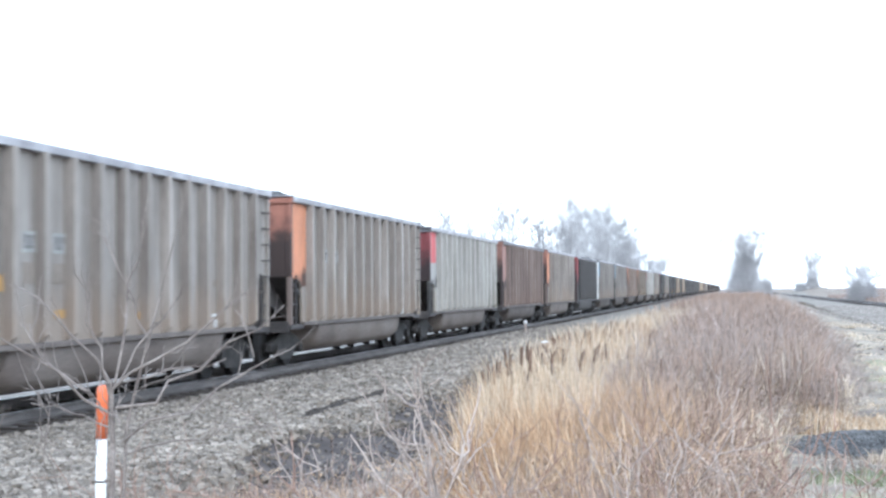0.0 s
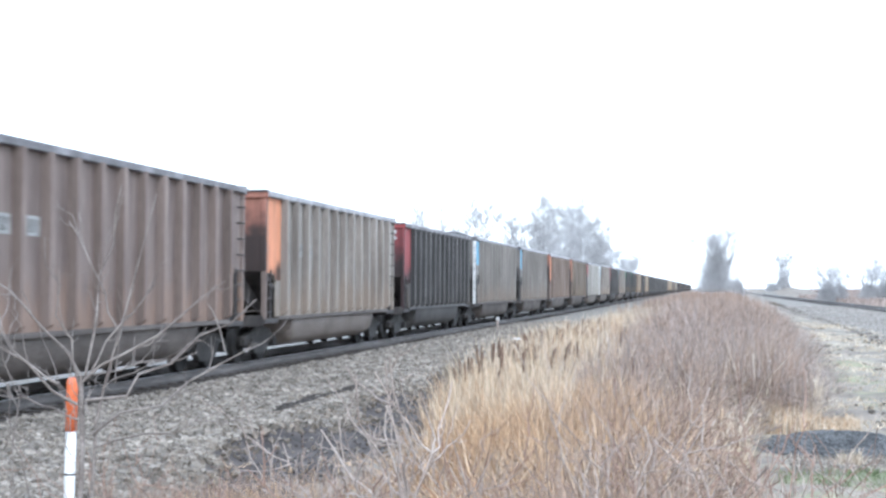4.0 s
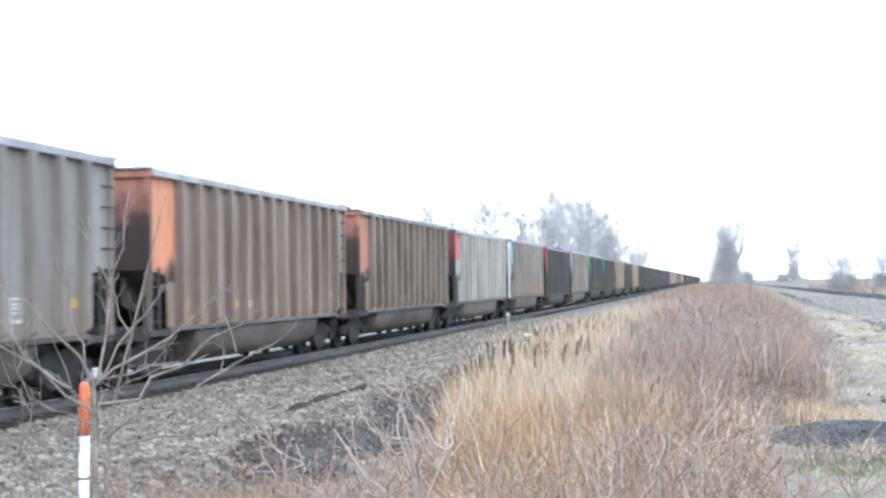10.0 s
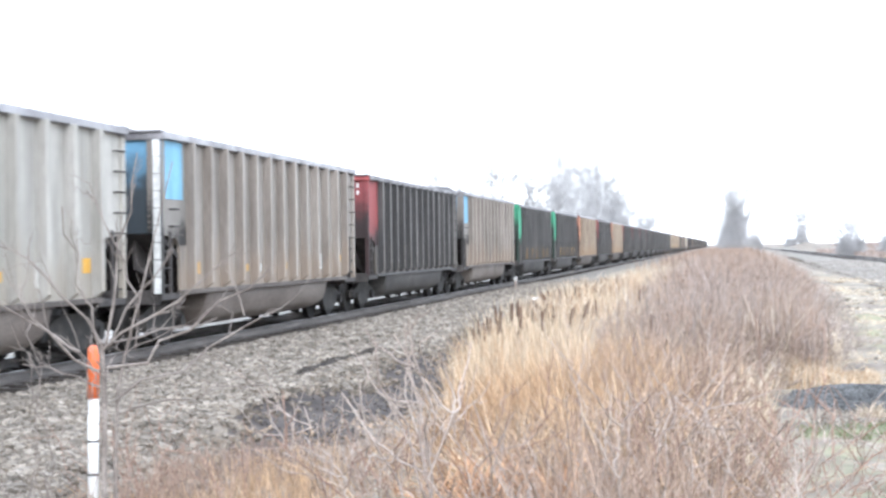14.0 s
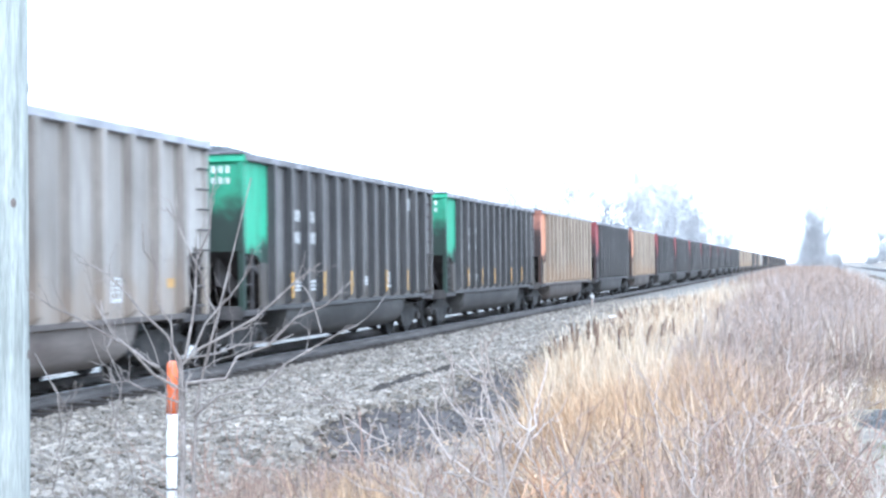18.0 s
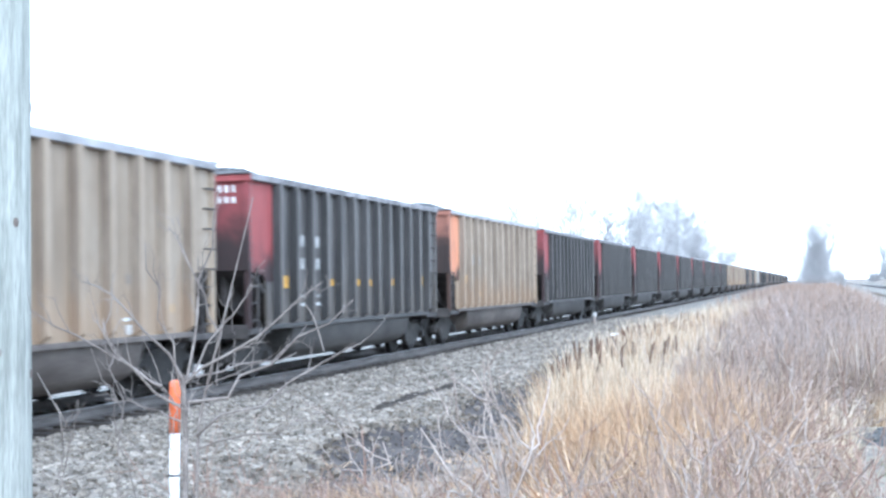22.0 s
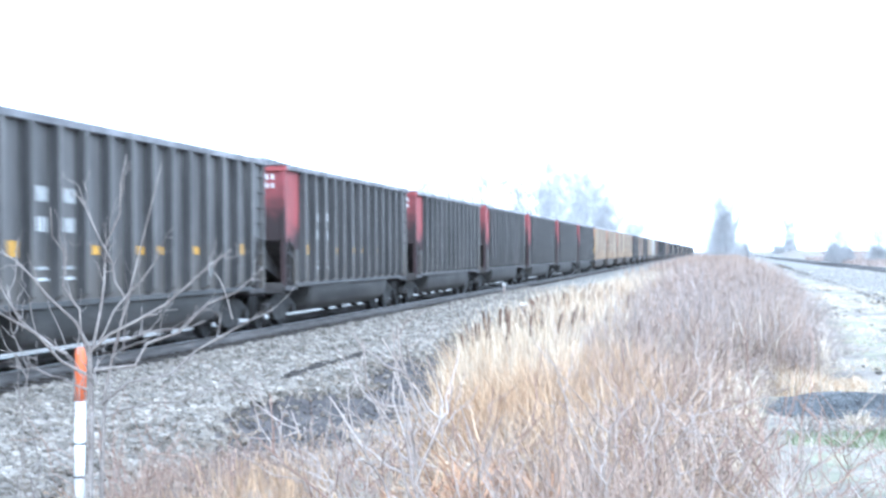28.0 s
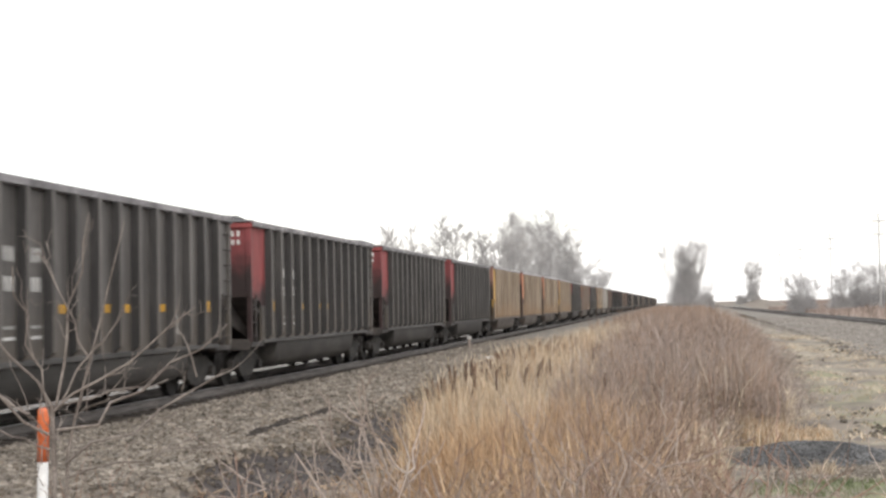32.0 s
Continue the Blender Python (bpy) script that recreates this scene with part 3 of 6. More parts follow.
def ground_z(x, y):
    x, y = np.asarray(x, float), np.asarray(y, float)
    z = np.interp(x, PROFILE_X, PROFILE_Z)
    rough = smooth(x, -9.0, -7.5) * (1 - smooth(x, 9, 10)) * (1 - smooth(y, 150, 300))
    z = z + rough * (0.035 * lump(x, y, 1.3, 1) + 0.018 * lump(x, y, 4.0, 2))
    z = z + 0.07 * smooth(x, 2.0, 3.0) * (1 - smooth(x, 6, 7)) * np.maximum(0, lump(x, y, 2.6, 3) - 0.3) * (1 - smooth(y, 150, 300))
    # a low ridge of gravel along the ditch and a hollow behind it
    along = smooth(y, 16, 20) * (1 - smooth(y, 28, 31))
    z = z + along * (0.015 * np.exp(-(((x + 6.02) / 0.16) ** 2)) + 0.01 * np.exp(-(((x + 6.43) / 0.12) ** 2)) * smooth(y, 20, 22))
    # mound under the lone tree far along the second track
    z = z + 2.3 * np.exp(-(((x - 21.0) / 5.0) ** 2 + ((y - 380) / 34) ** 2))
    # the bank beyond the second track
    z = z + 0.8 * smooth(x, 22, 34) * smooth(y, 70, 120) * (1 - smooth(y, 900, 1500))
    return z


def make_ground():
    xs = np.concatenate([[-4000, -1500, -600, -250, -120, -70, -45, -32, -26, -22, -19], np.arange(-17, 12, 0.2), [12.5, 13.2, 14, 14.6, 15, 15.6, 16.3, 17, 18, 20, 22, 25, 28, 31, 34, 38, 45, 60, 90, 150, 300, 700, 1600, 4000]])
    ys = np.concatenate([[-4000, -1000, -300, -80, -30, -12, -4], np.arange(0, 45, 0.25), np.arange(45, 90, 1.0), np.arange(90, 200, 5), np.arange(200, 420, 12), [460, 560, 700, 1000, 1600, 2600, 4000]])
    gx, gy = np.meshgrid(xs, ys)
    v = np.stack([gx, gy, ground_z(gx, gy)], 2).reshape(-1, 3)
    nx, ny = len(xs), len(ys)
    i = (np.arange(ny - 1)[:, None] * nx + np.arange(nx - 1)[None]).ravel()
    me = mesh_np("ground", v, np.stack([i, i + 1, i + nx + 1, i + nx], 1), EARTH, True)
    x, y = v[:, 0], v[:, 1]
    edge = -5.75 + 0.2 * lump(x, y, 0.7, 5) + 0.7 * (1 - smooth(y, 10, 17))
    masks = {
        # near x -6.45 ash replaces gravel, painting in the shade of a crack
        "gravel": np.maximum((x < edge) * smooth(x, -16, -15) * (1 - smooth(x, -6.75, -6.6) * (1 - smooth(x, -6.3, -6.15)) * smooth(y, 20.5, 21.5) * (1 - smooth(y, 26.5, 28))), smooth(x - 0.016 * (y - 24), 5.0, 5.5) * (1 - smooth(x, 16.2, 17)), 0.8 * smooth(x, 0.7, 1.2) * (1 - smooth(x, 2.5, 3.2)) * smooth(y, 13.2, 14.0) * (1 - smooth(y, 15.6, 16.6))),
        "ash": smooth(x, -6.75, -6.6) * (1 - smooth(x, -6.3, -6.15)) * smooth(y, 20.5, 21.5) * (1 - smooth(y, 26.5, 28)) + smooth(x, edge - 0.05, edge + 0.15) * (1 - smooth(x, -4.4, -3.7)) * smooth(y, 12, 15) * (1 - smooth(y, 40, 52)) + 0.5 * smooth(x - 0.016 * (y - 24), 4.7, 5.0) * (1 - smooth(x - 0.016 * (y - 24), 5.2, 5.4)),
        "straw": 0.42 * smooth(x, -4.2, -3.2) * (1 - smooth(x, 5.4, 6)) + 0.3 * smooth(x, 17, 19) + 0.42 * smooth(-x, 15.5, 17),
        "green": 0.52 * smooth(x, 0.2, 1.0) * (1 - smooth(x, 5, 6.5)) * (1 - smooth(y, 13.2, 14.8)) + 0.36 * smooth(x, 1.5, 2.4) * (1 - smooth(x, 5, 6)) * smooth(y, 17, 19) * (1 - smooth(y, 30, 48)),
        "bright": 0.5 * smooth(-x, 14.5, 15.5) * (1 - smooth(-x, 24, 32)),
    }
    for name, val in masks.items():
        at = me.attributes.new(name, "FLOAT", "POINT")
        at.data.foreach_set("value", np.clip(val, 0, 1).astype(np.float32))
    tagged(new("ground", me), "uneven earth with straw, gravel shoulders and patches of grass", "ground", kind="structure")


make_ground()


# ---- the two tracks ----
def rail_mesh(name, y0, y1):
    bm = bmesh.new()
    loft(bm, [(-0.07, 0), (0.07, 0), (0.07, 0.012), (0.016, 0.03), (0.010, 0.12), (0.034, 0.135), (0.034, 0.168), (-0.034, 0.168), (-0.034, 0.135), (-0.010, 0.12), (-0.016, 0.03), (-0.07, 0.012)], y0, y1)
    return bm


def make_track(x, top, y0, y1, near0, near1, ties_shown, label, steel):
    track = tagged(new("railway_track"), label, "railway track", kind="structure")
    track.location = (x, 0, top)
    for side in (-1, 1):
        r = part("rail", rail_mesh("rail", y0, y1), steel, track, "rust-brown steel rail")
        r.location = (side * 0.755, 0, -0.18)
        head = part("rail_head", loft(bmesh.new(), [(-0.033, 0), (0.033, 0), (0.028, 0.008), (-0.028, 0.008)], y0, y1), RAIL_HEAD, r, "polished running surface")
        head.location = (0, 0, 0.1685)
    bm = bmesh.new()
    box(bm, -1.3, 1.3, -0.115, 0.115, -0.18, 0, 0.012)
    tie = bpy.data.meshes.new("tie")
    bm.to_mesh(tie)
    bm.free()
    tie.materials.append(TIE_WOOD)
    bm = bmesh.new()
    box(bm, -0.19, 0.19, -0.09, 0.09, 0, 0.018, 0.004)
    tp = bpy.data.meshes.new("tie_plate")
    bm.to_mesh(tp)
    bm.free()
    tp.materials.append(RAIL_SIDE)
    rng = np.random.default_rng(4)
    for i, y in enumerate(np.arange(near0, near1, 0.53)):
        if i >= ties_shown:
            break
        t = part("tie", tie, None, track, at=pose(rng.normal(0, 0.03), y, -0.198, 0, 0, rng.normal(0, 0.6)))
        for side in (-1, 1):
            part("tie_plate", tp, None, t, at=pose(side * 0.755, 0, 0))
    # the ties farther off, as one mass
    far = np.arange(near0 + 0.53 * ties_shown, y1, 0.53)
    n = len(far)
    c = np.array([[a, b, d] for a in (-1.3, 1.3) for b in (-0.115, 0.115) for d in (-0.38, -0.2)], float)
    v = (c[None] + np.stack([0 * far, far, 0 * far], 1)[:, None]).reshape(-1, 3)
    q = np.array([[0, 1, 3, 2], [4, 6, 7, 5], [0, 4, 5, 1], [2, 3, 7, 6], [0, 2, 6, 4], [1, 5, 7, 3]])
    f = (q[None] + 8 * np.arange(n)[:, None, None]).reshape(-1, 4)
    tagged(part("far_ties", mesh_np("far_ties", v, f, TIE_WOOD), None, track), "dark ties far along the track", kind="stuff")
    return track


make_track(TRACK_X, RAIL_Z, -60, 1500, 8, 90, 150, "near railway track on grey ballast under the train", RAIL_SIDE)
make_track(RAIL2_X, RAIL2_Z, -60, 1500, 20, 100, 60, "second railway track on a pale gravel bed", DARK_RAIL)


def scatter_stones():
    rng = np.random.default_rng(11)
    # shoulder between the near rail and the ditch, thinner with distance
    n = 52000
    y = 9 + 75 * rng.power(0.62, n)
    x = rng.uniform(-10.28, -5.2, n)
    keep = x < -5.65 + 0.2 * lump(x, y, 0.7, 5) + 0.7 * (1 - smooth(y, 10, 17)) + rng.normal(0, 0.12, n)
    keep &= ~((np.abs(x + 6.43) < 0.17) & (y > 20.8) & (y < 28.2) & (rng.random(n) < 0.96))
    x, y = x[keep], y[keep]
    s = rng.uniform(0.03, 0.1, len(x)) * (1 + 0.4 * smooth(y, 25, 70))
    z = ground_z(x, y) + 0.25 * s
    ob = new("ballast_stones", mesh_np("ballast_stones", *stones(x, y, z, s, rng), STONE))
    tagged(ob, "grey crushed stone on the shoulder of the near track", "gravel", kind="stuff")
    # brown stones and scraps of leaf among them, more of them towards the ditch
    n = 17000
    y = 9 + 60 * rng.power(0.62, n)
    x = rng.uniform(-9.6, -5.0, n)
    keep = (x < -5.4 + 0.2 * lump(x, y, 0.7, 5) + 0.7 * (1 - smooth(y, 10, 17)) + rng.normal(0, 0.2, n)) & (rng.random(n) < 0.25 + 0.6 * smooth(x, -8.2, -6.2) + 0.2 * lump(x, y, 0.8, 14))
    keep &= ~((np.abs(x + 6.43) < 0.17) & (y > 20.8) & (y < 28.2))
    x, y = x[keep], y[keep]
    s = rng.uniform(0.03, 0.085, len(x)) * (1 + 0.5 * smooth(y, 25, 70))
    ob = new("ballast_stones", mesh_np("ballast_stones", *stones(x, y, ground_z(x, y) + 0.35 * s, s, rng), BROWN_STONE))
    tagged(ob, "brown stained stones and scraps among the ballast", "gravel", kind="stuff")
    n = 24000
    y = 25 + 110 * rng.power(0.7, n)
    x = rng.uniform(5.5, 15.5, n)
    s = rng.uniform(0.03, 0.07, n)
    z = ground_z(x, y) + 0.25 * s
    ob = new("ballast_stones", mesh_np("ballast_stones", *stones(x, y, z, s, rng), PALE_STONE))
    tagged(ob, "pale crushed stone along the second track", "gravel", kind="stuff")
    # dark clods that put the shade of a crack into the shoulder
    n = 3200
    y = rng.uniform(21.0, 28.0, n)
    x = -6.42 + 0.03 * lump(y, 0 * y, 1.2, 18) + rng.normal(0, 0.07, n)
    s = rng.uniform(0.035, 0.08, n) * (1 - 0.5 * np.abs(y - 24.4) / 3.6)
    ob = new("earth_clods", mesh_np("earth_clods", *stones(x, y, ground_z(x, y) + 0.45 * s, s, rng), DARK_SOIL))
    tagged(ob, "strip of dark earth standing in for a shaded crack in the gravel shoulder", "soil", kind="stuff")
    # stones that rolled into the ditch, and grey chips round the heap
    n = 700
    y, x = rng.uniform(11, 34, n), rng.uniform(-5.6, -3.6, n)
    s = rng.uniform(0.02, 0.055, n)
    ob = new("loose_stones", mesh_np("loose_stones", *stones(x, y, ground_z(x, y) + 0.25 * s, s, rng), STONE))
    tagged(ob, "scattered stones in the dark ditch", "gravel", kind="stuff")
    n = 2600
    y, x = rng.uniform(13.7, 15.4, n), rng.uniform(0.8, 3.0, n)
    s = rng.uniform(0.012, 0.032, n)
    ob = new("loose_stones", mesh_np("loose_stones", *stones(x, y, ground_z(x, y) + 0.25 * s, s, rng), STONE))
    tagged(ob, "fine grey gravel spread round the heap", "gravel", kind="stuff")
    # cinders in the dark ditch and clods on the dirt
    n = 3500
    y = rng.uniform(11, 45, n)
    x = rng.uniform(-5.7, -3.6, n)
    s = rng.uniform(0.012, 0.035, n)
    ob = new("cinders", mesh_np("cinders", *stones(x, y, ground_z(x, y) + 0.2 * s, s, rng), DARK_SOIL))
    tagged(ob, "dark cinders and dirt in the shallow ditch", "gravel", kind="stuff")
    # the dark broken lip of earth where the pale gravel begins
    n = 900
    y = 24 + 150 * rng.power(0.7, n)
    x = 5.15 + 0.016 * (y - 24) + 0.12 * lump(y, 0 * y, 0.35, 15) + rng.normal(0, 0.2, n)
    s = rng.uniform(0.02, 0.05, n) * (1 + y / 110)
    ob = new("earth_clods", mesh_np("earth_clods", *stones(x, y, ground_z(x, y) + 0.1 * s, s, rng), CLOD))
    tagged(ob, "dark broken lip of earth along the pale gravel", "soil", kind="stuff")
    n = 2600
    y, x = 17 + 45 * rng.power(0.8, n), rng.uniform(2.0, 5.4, n)
    keep = lump(x, y * 0.8, 1.6, 9) > 0.75
    x, y = x[keep], y[keep]
    s = rng.uniform(0.02, 0.075, len(x))
    ob = new("earth_clods", mesh_np("earth_clods", *stones(x, y, ground_z(x, y), s, rng), CLOD))
    tagged(ob, "dark clods and rotten scraps on the bare dirt", "soil", kind="stuff")


scatter_stones()


def heap_height(u, v):
    """The heap's height over the ground: a rounded crest with a long slumped tail on one side."""
    r = np.hypot(np.where(u < 0.3, (u - 0.3) / 1.3, (u - 0.3) / 0.85), v / np.where(v < 0, 0.85, 1.1)) + 0.05 * lump(u, v, 2.0, 31)
    return 0.19 * (1 - smooth(r, 0.05, 1.0)) * (1 + 0.1 * lump(u, v, 3.0, 32)) - 0.03


def gravel_heap():
    """A low rounded heap of dark gravel."""
    rng = np.random.default_rng(21)
    cx, cy = 1.22, 15.55
    xs, ys = np.arange(-1.5, 1.5, 0.04), np.arange(-1.3, 1.7, 0.04)
    gx, gy = np.meshgrid(xs, ys)
    h = heap_height(gx, gy) + 0.006 * lump(gx, gy, 20.0, 33)
    v = np.stack([cx + gx, cy + gy, ground_z(cx + gx, cy + gy) + h], 2).reshape(-1, 3)
    nx, ny = len(xs), len(ys)
    i = (np.arange(ny - 1)[:, None] * nx + np.arange(nx - 1)[None]).ravel()
    ob = tagged(new("heap", mesh_np("heap", v, np.stack([i, i + 1, i + nx + 1, i + nx], 1), DARK_STONE, True)), "low heap of dark grey gravel on the grass", "gravel heap")
    n = 9000
    px_, py_ = rng.uniform(-1.4, 1.3, n), rng.uniform(-1.0, 1.3, n)
    hh = heap_height(px_, py_)
    keep = hh > rng.uniform(-0.03, 0.02, n)
    px_, py_, hh = px_[keep], py_[keep], hh[keep]
    s = rng.uniform(0.01, 0.03, len(px_))
    g = part("loose_gravel", mesh_np("loose_gravel", *stones(cx + px_, cy + py_, ground_z(cx + px_, cy + py_) + np.maximum(hh, 0) + 0.15 * s, s, rng), DARK_STONE), None, ob)
    tagged(g, "loose dark stones over the heap", kind="stuff")


gravel_heap()

# ---- the coal train ----
BODY = 14.5                                   # length of a car's body
RIB_Y = [1.48 + 0.985 * i for i in range(13)]   # from the near end


def made(name, bm):
    """A shared mesh out of a bmesh; its material is set on each object."""
    bmesh.ops.recalc_face_normals(bm, faces=bm.faces)
    me = bpy.data.meshes.new(name)
    bm.to_mesh(me)
    bm.free()
    me.materials.append(SOOT)
    return me


def side_outline():
    b = BODY
    return [(0.02, 3.88), (b - 0.02, 3.88), (b - 0.02, 2.2), (b - 0.2, 2.12), (b - 0.85, 2.06), (b - 1.05, 1.9), (b - 1.1, 1.08), (1.1, 1.08),
            (1.05, 1.9), (0.85, 2.06), (0.2, 2.12), (0.02, 2.2)]


def rib_mesh():
    """An upright stiffener; its leading flank has the second material, a darker copy that paints its shade."""
    bm = bmesh.new()
    pts = [(0.0, -0.085), (0.165, -0.06), (0.178, -0.048), (0.178, 0.048), (0.165, 0.06), (0.0, 0.085)]
    lo = [bm.verts.new((x, y, 1.1)) for x, y in pts]
    md = [bm.verts.new((x, y, 1.2)) for x, y in pts]
    hi = [bm.verts.new((x, y, 3.87)) for x, y in pts]
    for v in lo[1:-1]:
        v.co.x *= 0.4
    for a, b in ((lo, md), (md, hi)):
        for i in range(5):
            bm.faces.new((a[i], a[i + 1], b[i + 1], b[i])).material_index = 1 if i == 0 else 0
    bm.faces.new(lo)
    bm.faces.new(hi[::-1])
    me = made("rib", bm)
    me.materials.append(SOOT)
    return me


def belly_mesh():
    bm = bmesh.new()
    rings = []
    for y, k in ((2.6, 0.55), (2.75, 0.93), (2.95, 1.0), (11.35, 1.0), (11.6, 0.93), (11.8, 0.55)):
        ring = [(-1.46, 1.07)]
        for i in range(13):
            a = math.pi * i / 12
            ring.append((-math.cos(a) * 1.46, 1.0 - 0.72 * k * abs(math.sin(a)) ** 0.42))
        ring.append((1.46, 1.07))
        rings.append([bm.verts.new((x, y, z)) for x, z in ring])
    for a, b in zip(rings, rings[1:]):
        for i in range(len(a)):
            j = (i + 1) % len(a)
            bm.faces.new((a[i], a[j], b[j], b[i]))
    bm.faces.new(rings[0])
    bm.faces.new(rings[-1][::-1])
    for f in bm.faces:
        f.smooth = len(f.verts) == 4
    return made("tub", bm)


def coal_mesh(seed):
    """Heaped coal with two or three uneven crests."""
    rng = np.random.default_rng(seed)
    bm = bmesh.new()
    nx, ny = 15, 60
    ph, hump, crest = rng.uniform(0, 6.28), rng.uniform(0.8, 1.15), rng.uniform(0.03, 0.1)
    grid = {}
    for i in range(nx + 1):
        for j in range(ny + 1):
            x, y = -1.42 + 2.84 * i / nx, 0.12 + (BODY - 0.24) * j / ny
            e = max(0.0, min(1, (1.42 - abs(x)) / 1.0)) * max(0.0, min(1, min(y - 0.1, BODY - 0.1 - y) / 1.1))
            z = 3.74 + (0.38 + 0.1 * math.sin(y * hump + ph) + crest * math.exp(-(((y - 2.7) / 2.1) ** 2))) * e ** 0.8 + rng.uniform(-0.035, 0.035)
            grid[i, j] = bm.verts.new((x, y, z))
    for i in range(nx):
        for j in range(ny):
            bm.faces.new((grid[i, j], grid[i + 1, j], grid[i + 1, j + 1], grid[i, j + 1]))
    return made("coal_load", bm)


def end_slope_mesh():
    """The sheet that slopes from the end wall down to the tub, with its stiffeners."""
    bm = bmesh.new()
    plate(bm, [(0.08, 2.24), (0.16, 2.2), (2.78, 0.98), (2.7, 0.93), (0.06, 2.15)], -1.46, 1.46)
    return made("end_slope", bm)


def slope_stiffener_mesh():
    return made("slope_stiffener", plate(bmesh.new(), [(0.3, 2.05), (2.4, 1.07), (2.3, 0.98), (0.3, 1.5)], -0.03, 0.03))


def end_wall_mesh():
    bm = bmesh.new()
    box(bm, -1.5, 1.5, 0.02, 0.08, 2.15, 3.88)
    box(bm, -1.56, -1.44, -0.03, 0.05, 2.15, 3.88, 0.01)
    box(bm, 1.44, 1.56, -0.03, 0.05, 2.15, 3.88, 0.01)
    return made("end_wall", bm)


def truck_frame_mesh():
    bm = bmesh.new()
    out = [(-1.2, 0.42), (-1.2, 0.6), (-0.95, 0.68), (-0.5, 0.82), (0.5, 0.82), (0.95, 0.68), (1.2, 0.6), (1.2, 0.42), (0.75, 0.45), (0.48, 0.24),
           (0.32, 0.2), (-0.32, 0.2), (-0.48, 0.24), (-0.75, 0.45)]
    plate(bm, out, -0.07, 0.07)
    for y in (-0.89, 0.89):
        rod(bm, (-0.1, y, 0.457), (0.17, y, 0.457), 0.12, 10)
    return made("side_frame", bm)


def wheelset_mesh():
    bm = bmesh.new()
    rod(bm, (-1.0, 0, 0), (1.0, 0, 0), 0.08, 8)
    for s in (-1, 1):
        rod(bm, (s * 0.7, 0, 0), (s * 0.835, 0, 0), 0.457, 24)
        rod(bm, (s * 0.69, 0, 0), (s * 0.715, 0, 0), 0.485, 24)
        rod(bm, (s * 0.83, 0, 0), (s * 0.88, 0, 0), 0.16, 12)
    return made("wheelset", bm)


def spring_mesh():
    bm = bmesh.new()
    for y in (-0.16, 0, 0.16):
        for k in range(5):
            rod(bm, (0, y, 0.28 + 0.06 * k), (0, y, 0.315 + 0.06 * k), 0.07, 8)
    return made("spring_group", bm)


def simple(name, *dims, bevel=0.01):
    return made(name, box(bmesh.new(), *dims, bevel))


def ladder_mesh():
    bm = bmesh.new()
    for y in (0.05, 0.5):
        box(bm, 1.5, 1.54, y - 0.03, y + 0.03, 1.0, 2.2)
    for z in (1.2, 1.52, 1.84):
        rod(bm, (1.53, 0.05, z), (1.53, 0.5, z), 0.016)
    return made("ladder", bm)


def rivet_mesh():
    bm = bmesh.new()
    for k in range(17):
        for y in (0.075,):
            box(bm, 1.555, 1.57, y - 0.012, y + 0.012, 2.16 + 0.1 * k, 2.195 + 0.1 * k)
    return made("corner_seam", bm)


def column_rivet_mesh():
    bm = bmesh.new()
    for k in range(15):
        for x in (1.34, 1.52):
            box(bm, x - 0.014, x + 0.014, -0.082, -0.07, 2.24 + 0.105 * k, 2.268 + 0.105 * k)
    return made("rivets", bm)


def strip_mesh():
    """A white strip up the corner, in short lengths with joints between them."""
    bm = bmesh.new()
    for k in range(9):
        box(bm, 1.43, 1.565, -0.098, -0.084, 1.06 + 0.31 * k, 1.355 + 0.31 * k)
    return made("corner_strip", bm)


def stencil_mesh():
    """An outlined box with lines of small writing in it."""
    bm = bmesh.new()
    for y0, y1, z0, z1 in ((-0.16, -0.125, -0.19, 0.19), (0.125, 0.16, -0.19, 0.19), (-0.125, 0.125, 0.155, 0.19), (-0.125, 0.125, -0.19, -0.13), (-0.09, 0.08, 0.08, 0.11),
                           (-0.09, 0.09, 0.02, 0.05), (-0.09, 0.05, -0.05, -0.02)):
        box(bm, -0.004, 0.006, y0, y1, z0, z1)
    return made("stencil_box", bm)


def stamp_mesh():
    """Dark strokes of worn writing on a square patch."""
    bm = bmesh.new()
    for y, z0, z1 in ((-0.13, -0.09, 0.1), (-0.06, -0.02, 0.1), (-0.03, -0.1, -0.02), (0.05, -0.1, 0.1), (0.12, 0.0, 0.1)):
        box(bm, 0.006, 0.009, y - 0.016, y + 0.016, z0, z1)
    box(bm, 0.006, 0.009, -0.13, -0.03, 0.08, 0.1)
    box(bm, 0.006, 0.009, -0.13, -0.03, -0.1, -0.08)
    return made("stamp", bm)


def rung_mesh():
    bm = bmesh.new()
    rod(bm, (1.5, 0.0, 0), (1.6, 0.0, 0), 0.016)
    rod(bm, (1.6, 0.0, 0), (1.6, 0.27, 0), 0.016)
    rod(bm, (1.5, 0.27, 0), (1.6, 0.27, 0), 0.016)
    return made("grab_iron", bm)


def coupler_mesh():
    bm = bmesh.new()
    box(bm, -0.22, 0.22, -0.15, 0.9, 0.62, 0.98, 0.02)
    box(bm, -0.1, 0.1, -0.62, -0.1, 0.72, 0.88, 0.02)
    box(bm, -0.17, 0.17, -0.84, -0.55, 0.66, 0.94, 0.04)
    rod(bm, (0.35, -0.2, 0.8), (0.22, -0.75, 0.45), 0.025)
    return made("coupler", bm)


def sill_mesh():
    bm = bmesh.new()
    box(bm, 1.46, 1.58, 1.0, BODY - 1.0, 1.0, 1.09, 0.012)
    return made("side_sill", bm)


